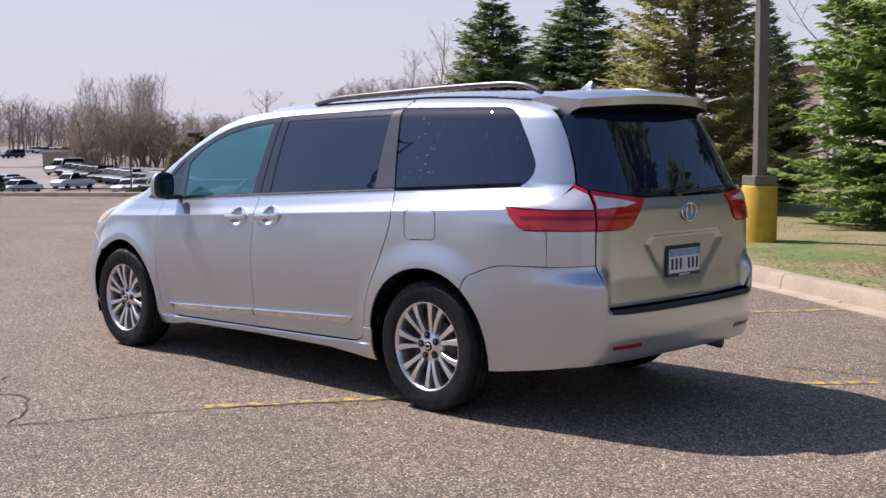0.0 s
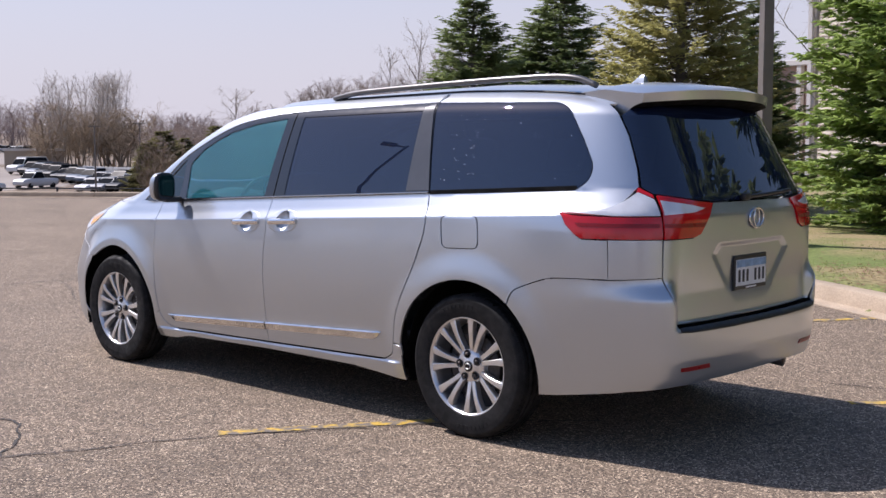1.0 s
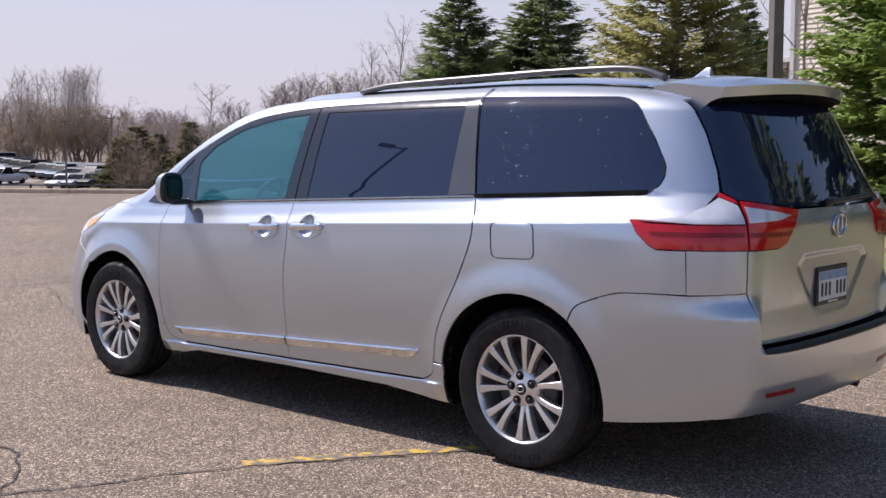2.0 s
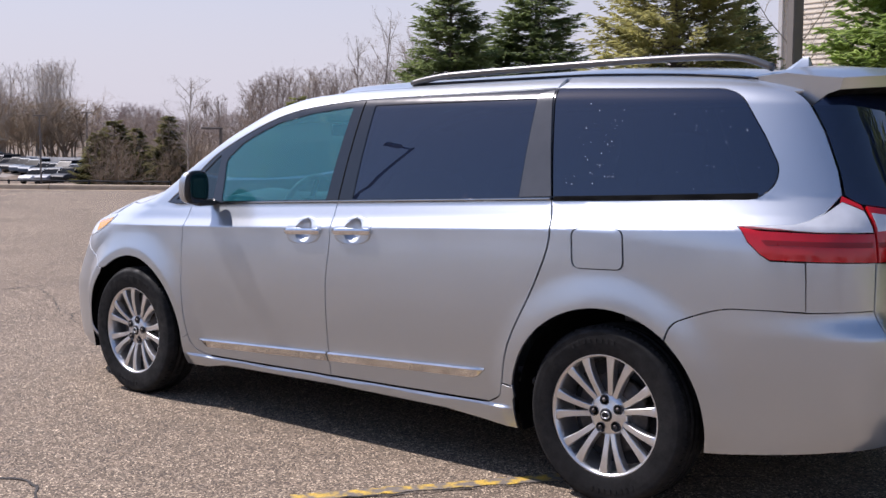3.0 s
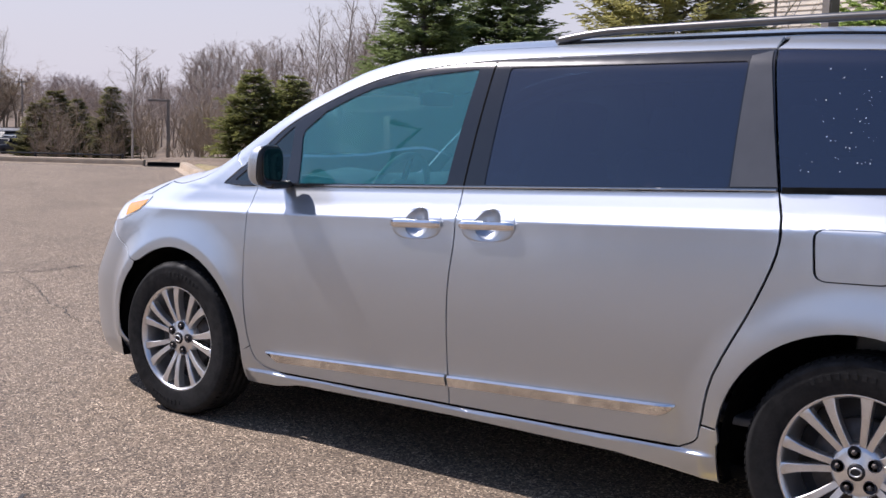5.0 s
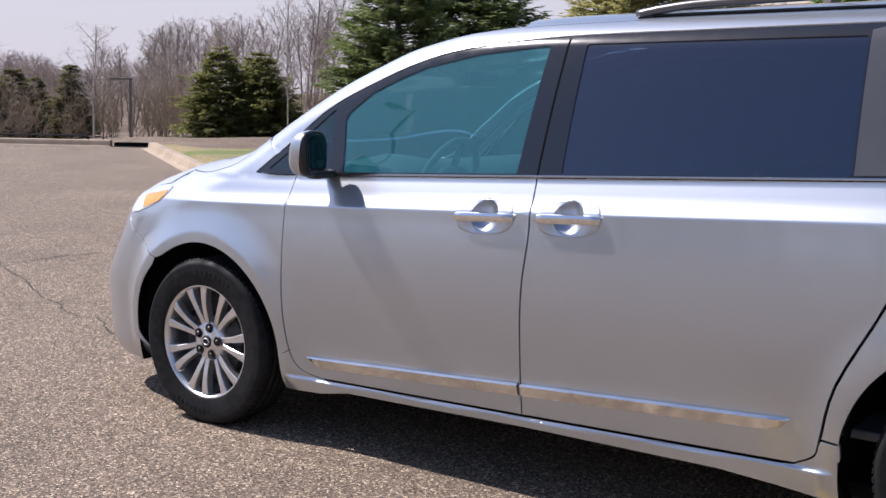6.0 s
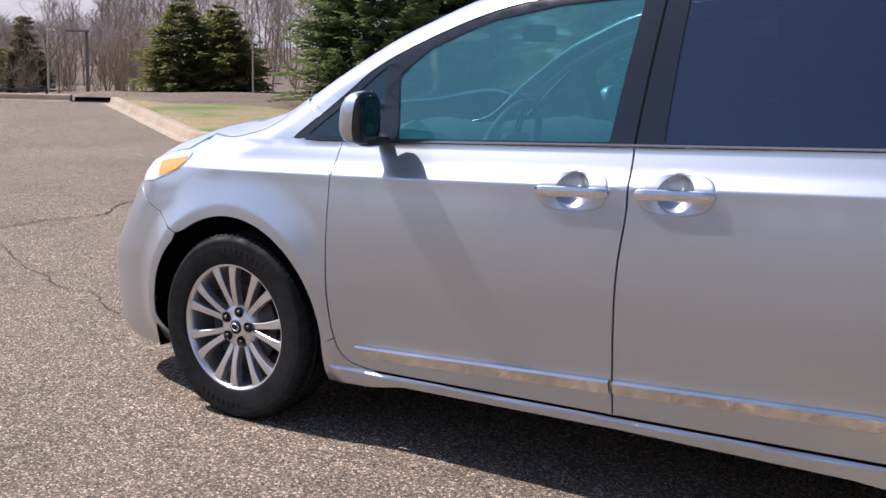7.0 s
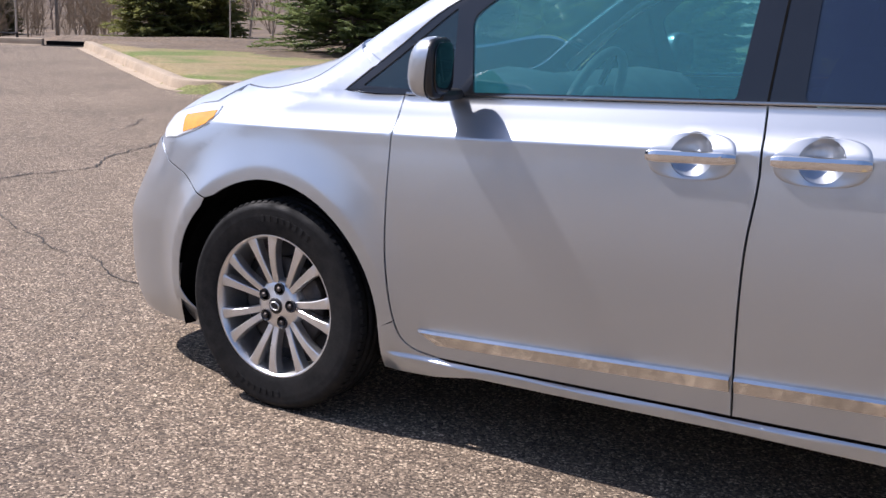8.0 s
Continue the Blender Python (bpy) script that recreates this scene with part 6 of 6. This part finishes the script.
# ---- grass blades and leaf litter on the island ----
def scatter(name, seed, count, s0, s1, o0, o1, size, mat, label, upright, keep):
    rg = np.random.default_rng(seed)
    s, off = rg.uniform(s0, s1, count), rg.uniform(o0, o1, count)
    x, y = KD[0] * s + KN[0] * off, KD[1] * s + KN[1] * off
    edge = np.where(s < CORNER_S, kerb_off(s), 3.70)
    ok = (off > edge + 0.24) & keep(x, y, rg.random(count))
    x, y = x[ok], y[ok]
    n = len(x)
    base = np.stack((x, y, ground_height(x, y)), -1)
    a, l = rg.uniform(0, 6.28, n), rg.uniform(0.6, 1.4, n) * size
    d = np.stack((np.cos(a), np.sin(a), 0 * a), -1)
    if upright:
        tip = base + np.stack((rg.normal(0, 0.4, n) * l, rg.normal(0, 0.4, n) * l, l), -1)
        v = np.stack((base - d * 0.13 * l[:, None], base + d * 0.13 * l[:, None], tip), 1)
    else:
        e = np.stack((-d[:, 1], d[:, 0], rg.uniform(-0.15, 0.3, n)), -1)
        base[:, 2] += 0.02
        v = np.stack((base - d * l[:, None] * 0.5, base + e * l[:, None] * 0.4, base + d * l[:, None] * 0.5 + np.array((0, 0, 0.01))), 1)
    v = v.reshape(-1, 3)
    me = bpy.data.meshes.new(name)
    me.from_pydata(v.tolist(), [], np.arange(len(v)).reshape(-1, 3).tolist())
    me.materials.append(mat)
    return tagged(new(name, me), label, "ground cover", kind="stuff")


def patchy(x, y, r):
    return (np.sin(x * 1.3 + 2 * np.sin(y * 0.7)) * np.sin(y * 1.1 + 1.7) + 0.45) > r * 1.1


def leaf_zone(x, y, r):
    s, off = x * KD[0] + y * KD[1], x * KN[0] + y * KN[1]
    return (np.exp(-((s + 1.4) / 2.6) ** 2 - ((off - 5.2) / 1.2) ** 2) + 0.35 * np.exp(-((s + 19.0) / 4.0) ** 2 - ((off - 3.0) / 1.6) ** 2)) > r


scatter("grass", 70, 120000, -13.0, 6, -0.2, 14, 0.018, BLADE, "short spring grass", True, patchy)
scatter("leaf_litter", 71, 34000, -8, 5, 3.9, 9, 0.06, DRYGRASS, "dry brown leaf litter on the turf", False, leaf_zone)


# ---- the lower car park with rows of parked cars ----
def parked_car(kind, x, y, turn, body, label):
    """A parked car seen from afar: lofted body, glass house, four wheels."""
    g = float(ground_height(np.array(x), np.array(y)))
    car = thing("parked_car", label, "car", pose(x, y, g + 0.02, 0, 0, turn), group="cars in the lower car park")
    L, W, H, hood, tail = {"sedan": (4.6, 1.80, 1.42, 0.86, 0.92), "suv": (4.7, 1.88, 1.70, 1.00, 1.02), "van": (5.6, 1.98, 2.10, 1.15, 1.20), "truck": (4.8, 1.80, 1.70, 1.0, 1.0)}[kind]
    b = bmesh.new()
    st = [(-L / 2, 0.42, hood * 0.72, 0.80), (-L / 2 + 0.25, 0.30, hood * 0.92, 0.95), (-L / 2 + 1.1, 0.26, hood, 1.0), (0, 0.26, hood * 1.02, 1.0), (L / 2 - 0.6, 0.28, tail, 0.98), (L / 2 - 0.1, 0.34, tail * 0.95, 0.92), (L / 2, 0.45, tail * 0.8, 0.84)]
    rings = []
    for sx, z0, z1, w in st:
        rings.append([b.verts.new((sx, sy * W / 2 * w, zz)) for sy, zz in ((-0.9, z0), (-1, z0 + 0.12), (-1, z1 - 0.14), (-0.88, z1), (0.88, z1), (1, z1 - 0.14), (1, z0 + 0.12), (0.9, z0))])
    for r0, r1 in zip(rings[:-1], rings[1:]):
        for j in range(8):
            b.faces.new((r0[j], r0[(j + 1) % 8], r1[(j + 1) % 8], r1[j]))
    b.faces.new(rings[0])
    b.faces.new(rings[-1][::-1])
    bmesh.ops.recalc_face_normals(b, faces=b.faces)
    part("body", b, body, car, "", True)
    x0, x1 = (-L / 2 + 1.05, L / 2 - {"sedan": 0.75, "truck": 1.9}.get(kind, 0.12))
    t0, t1 = (x0 + 0.75, x1 - (0.75 if kind == "sedan" else 0.30))
    lo = np.array([(x0, -W * 0.455, hood - 0.02), (x1, -W * 0.455, tail - 0.02), (x1, W * 0.455, tail - 0.02), (x0, W * 0.455, hood - 0.02)])
    hi = np.array([(t0, -W * 0.375, H - 0.04), (t1, -W * 0.375, H - 0.04), (t1, W * 0.375, H - 0.04), (t0, W * 0.375, H - 0.04)])
    mesh_ob("cabin", np.vstack((lo, hi)), [(j, (j + 1) % 4, 4 + (j + 1) % 4, 4 + j) for j in range(4)] + [(4, 5, 6, 7)], body, car)
    for j in range(4):
        c = [lo[j], lo[(j + 1) % 4], hi[(j + 1) % 4], hi[j]]
        m, n = sum(c) / 4, np.cross(c[1] - c[0], c[3] - c[0])
        n /= np.linalg.norm(n)
        mesh_ob("car_window", [m + (q - m) * (0.95, 0.95, 0.88) + n * 0.012 for q in c], [(0, 1, 2, 3)], CARGLASS, car, "dark window")
    part("roof", box((t1 - t0 + 0.10, W * 0.77, 0.07), ((t0 + t1) / 2, 0, H - 0.035), 0.025), body, car, "", True)
    for sx in (-L / 2 + 0.85, L / 2 - 0.9):
        for sy in (-1, 1):
            v, f = lathe([(0.0, -0.1), (0.20, -0.11), (0.33, -0.09), (0.34, 0.0), (0.33, 0.09), (0.0, 0.1)], 18)
            mesh_ob("wheel", v + np.array((sx, sy * (W / 2 - 0.12), 0.34)), f, RUBBER, car, "", True)
    return car


CAR_PAINTS = [material("car paint " + n, c, 0.5, 0.1, vary=0.05, coat=0.15) for n, c in (("white", (0.62, 0.62, 0.62)), ("black", (0.02, 0.02, 0.022)), ("blue grey", (0.10, 0.13, 0.17)), ("silver", (0.30, 0.31, 0.33)), ("dark red", (0.16, 0.03, 0.03)))]
NAMES = ("white", "black", "blue-grey", "silver", "dark red")


def far_place(az, d):
    return 4.4 - d * math.sin(radians(az)), -5.27 + d * math.cos(radians(az))


row = [("van", 0, 62.3, 152), ("suv", 1, 61.95, 148.5), ("suv", 2, 61.6, 145), ("suv", 1, 61.25, 141.5), ("suv", 1, 60.9, 138.5), ("sedan", 1, 60.5, 135.5), ("suv", 1, 60.1, 132.5), ("suv", 2, 59.75, 130), ("suv", 2, 59.35, 127), ("sedan", 3, 58.95, 124.5), ("sedan", 3, 58.5, 122), ("suv", 1, 58.05, 119.5), ("sedan", 2, 57.6, 117), ("sedan", 0, 59.3, 113), ("sedan", 3, 58.6, 111), ("sedan", 1, 57.9, 110),
       ("truck", 0, 62.0, 124), ("suv", 1, 66.3, 100), ("suv", 2, 66.4, 106), ("sedan", 0, 64.35, 118), ("sedan", 3, 64.6, 124), ("sedan", 0, 64.85, 130), ("sedan", 0, 63.6, 268), ("sedan", 3, 63.2, 262), ("sedan", 0, 62.8, 256), ("suv", 2, 62.45, 250), ("suv", 1, 64.6, 240)]
for kind, c, az, d in row:
    x, y = far_place(az, d)
    parked_car(kind, x, y, 108 if az < 64.5 else 100, CAR_PAINTS[c], NAMES[c] + " parked " + {"suv": "sport utility car", "sedan": "saloon car", "van": "delivery van", "truck": "pickup truck"}[kind] + " in a row on lower land")
# lower asphalt, following the land
ring = [far_place(a, d) for a, d in ((57.6, 108), (70, 84), (78, 120), (72, 330), (63.0, 330), (61.9, 205), (61.6, 165), (57.6, 122))]
b = bmesh.new()
bx, by = np.meshgrid(np.linspace(-330, -55, 70), np.linspace(5, 150, 45))
keep_poly = np.array(ring)
pts_ok = within_outline(keep_poly, bx.ravel(), by.ravel()).reshape(bx.shape)
vid = {}
for i in range(bx.shape[0]):
    for j in range(bx.shape[1]):
        if pts_ok[i, j]:
            vid[(i, j)] = b.verts.new((bx[i, j], by[i, j], float(ground_height(bx[i, j], by[i, j])) + 0.03))
for i, j in list(vid):
    q = [vid.get(k) for k in ((i, j), (i, j + 1), (i + 1, j + 1), (i + 1, j))]
    if all(q):
        b.faces.new(q)
tagged(part("lower_parking_lot", b, material("far pale asphalt", (0.30, 0.26, 0.225), 0.9, vary=0.1, scale=0.2)), "pale asphalt of a lower car park", "road", kind="structure")
# white panel fence and a low flat building behind the cars
wf = thing("panel_fence", "white panel fence beside the lower car park", "fence")
ends = [np.array(far_place(a, d)) for a, d in ((59.9, 132), (57.0, 119))]
n_pan = 12
for k in range(n_pan):
    a, c = ends[0] + (ends[1] - ends[0]) * k / n_pan, ends[0] + (ends[1] - ends[0]) * (k + 0.93) / n_pan
    m, dlt = (a + c) / 2, c - a
    z = float(ground_height(m[0], m[1]))
    part("panel", box((float(np.linalg.norm(dlt)), 0.06, 1.8), (m[0], m[1], z + 0.9), 0.01, Matrix.Rotation(math.atan2(dlt[1], dlt[0]), 3, "Z")), FAR_WHITE, wf)
x, y = far_place(62.0, 178)
g = float(ground_height(np.array(x), np.array(y)))
shed = thing("low_building", "small low flat-roofed tan building behind parked cars", "building", pose(x, y, g, 0, 0, 62))
part("wall", box((8.0, 6, 2.6), (0, 0, 1.3), 0.05), material("tan block wall", (0.36, 0.31, 0.25), 0.9, vary=0.1, scale=0.5), shed)
part("roof", box((8.4, 6.4, 0.35), (0, 0, 2.7), 0.05), FAR_WHITE, shed, "white flat roof edge")
# ---- the house behind the spruces ----
house = thing("house", "pale beige lap-sided house behind the spruces", "house", pose(-17.0, 38.6, 0.2, 0, 0, -15))
part("wall", box((17, 9, 10.4), (8.5, 4.6, 5.2), 0.02), SIDING, house, "beige wall")
for k in range(54):
    z0, z1 = k * 0.19, (k + 1) * 0.19
    b = bmesh.new()
    vs = [b.verts.new(p) for p in ((0, 0.1, z0), (17, 0.1, z0), (17, 0.06, z0), (0, 0.06, z0), (0, 0.097, z1), (17, 0.097, z1))]
    for f in ((0, 1, 2, 3), (3, 2, 5, 4), (0, 3, 4), (1, 5, 2)):
        b.faces.new([vs[i] for i in f])
    part("siding_board", b, SIDING, house)
part("corner_board", box((0.20, 0.20, 10.4), (-0.02, 0.06, 5.2), 0.01), FAR_WHITE, house, "white corner board")
b = bmesh.new()
vs = [b.verts.new(p) for p in ((-0.5, -0.5, 10.3), (17.5, -0.5, 10.3), (17.5, 9.7, 10.3), (-0.5, 9.7, 10.3), (-0.5, 4.6, 13.0), (17.5, 4.6, 13.0))]
for f in ((0, 1, 5, 4), (2, 3, 4, 5), (0, 4, 3), (1, 2, 5), (0, 3, 2, 1)):
    b.faces.new([vs[i] for i in f])
part("roof", b, ROOFING, house, "brown shingle roof")
wing = part("low_wing", box((6, 5, 4.5), (-3.1, 3.2, 2.25), 0.02), material("brown plaster", (0.40, 0.30, 0.25), 0.85, vary=0.1, scale=1.5), house, "single-storey brown wing")
part("fascia", box((6.6, 5.6, 0.22), (-3.1, 3.2, 4.6), 0.02), FAR_WHITE, wing, "white roof edge")
part("wing_post", box((0.22, 0.22, 4.5), (-0.95, 0.55, 2.25), 0.01), FAR_WHITE, wing, "white post")
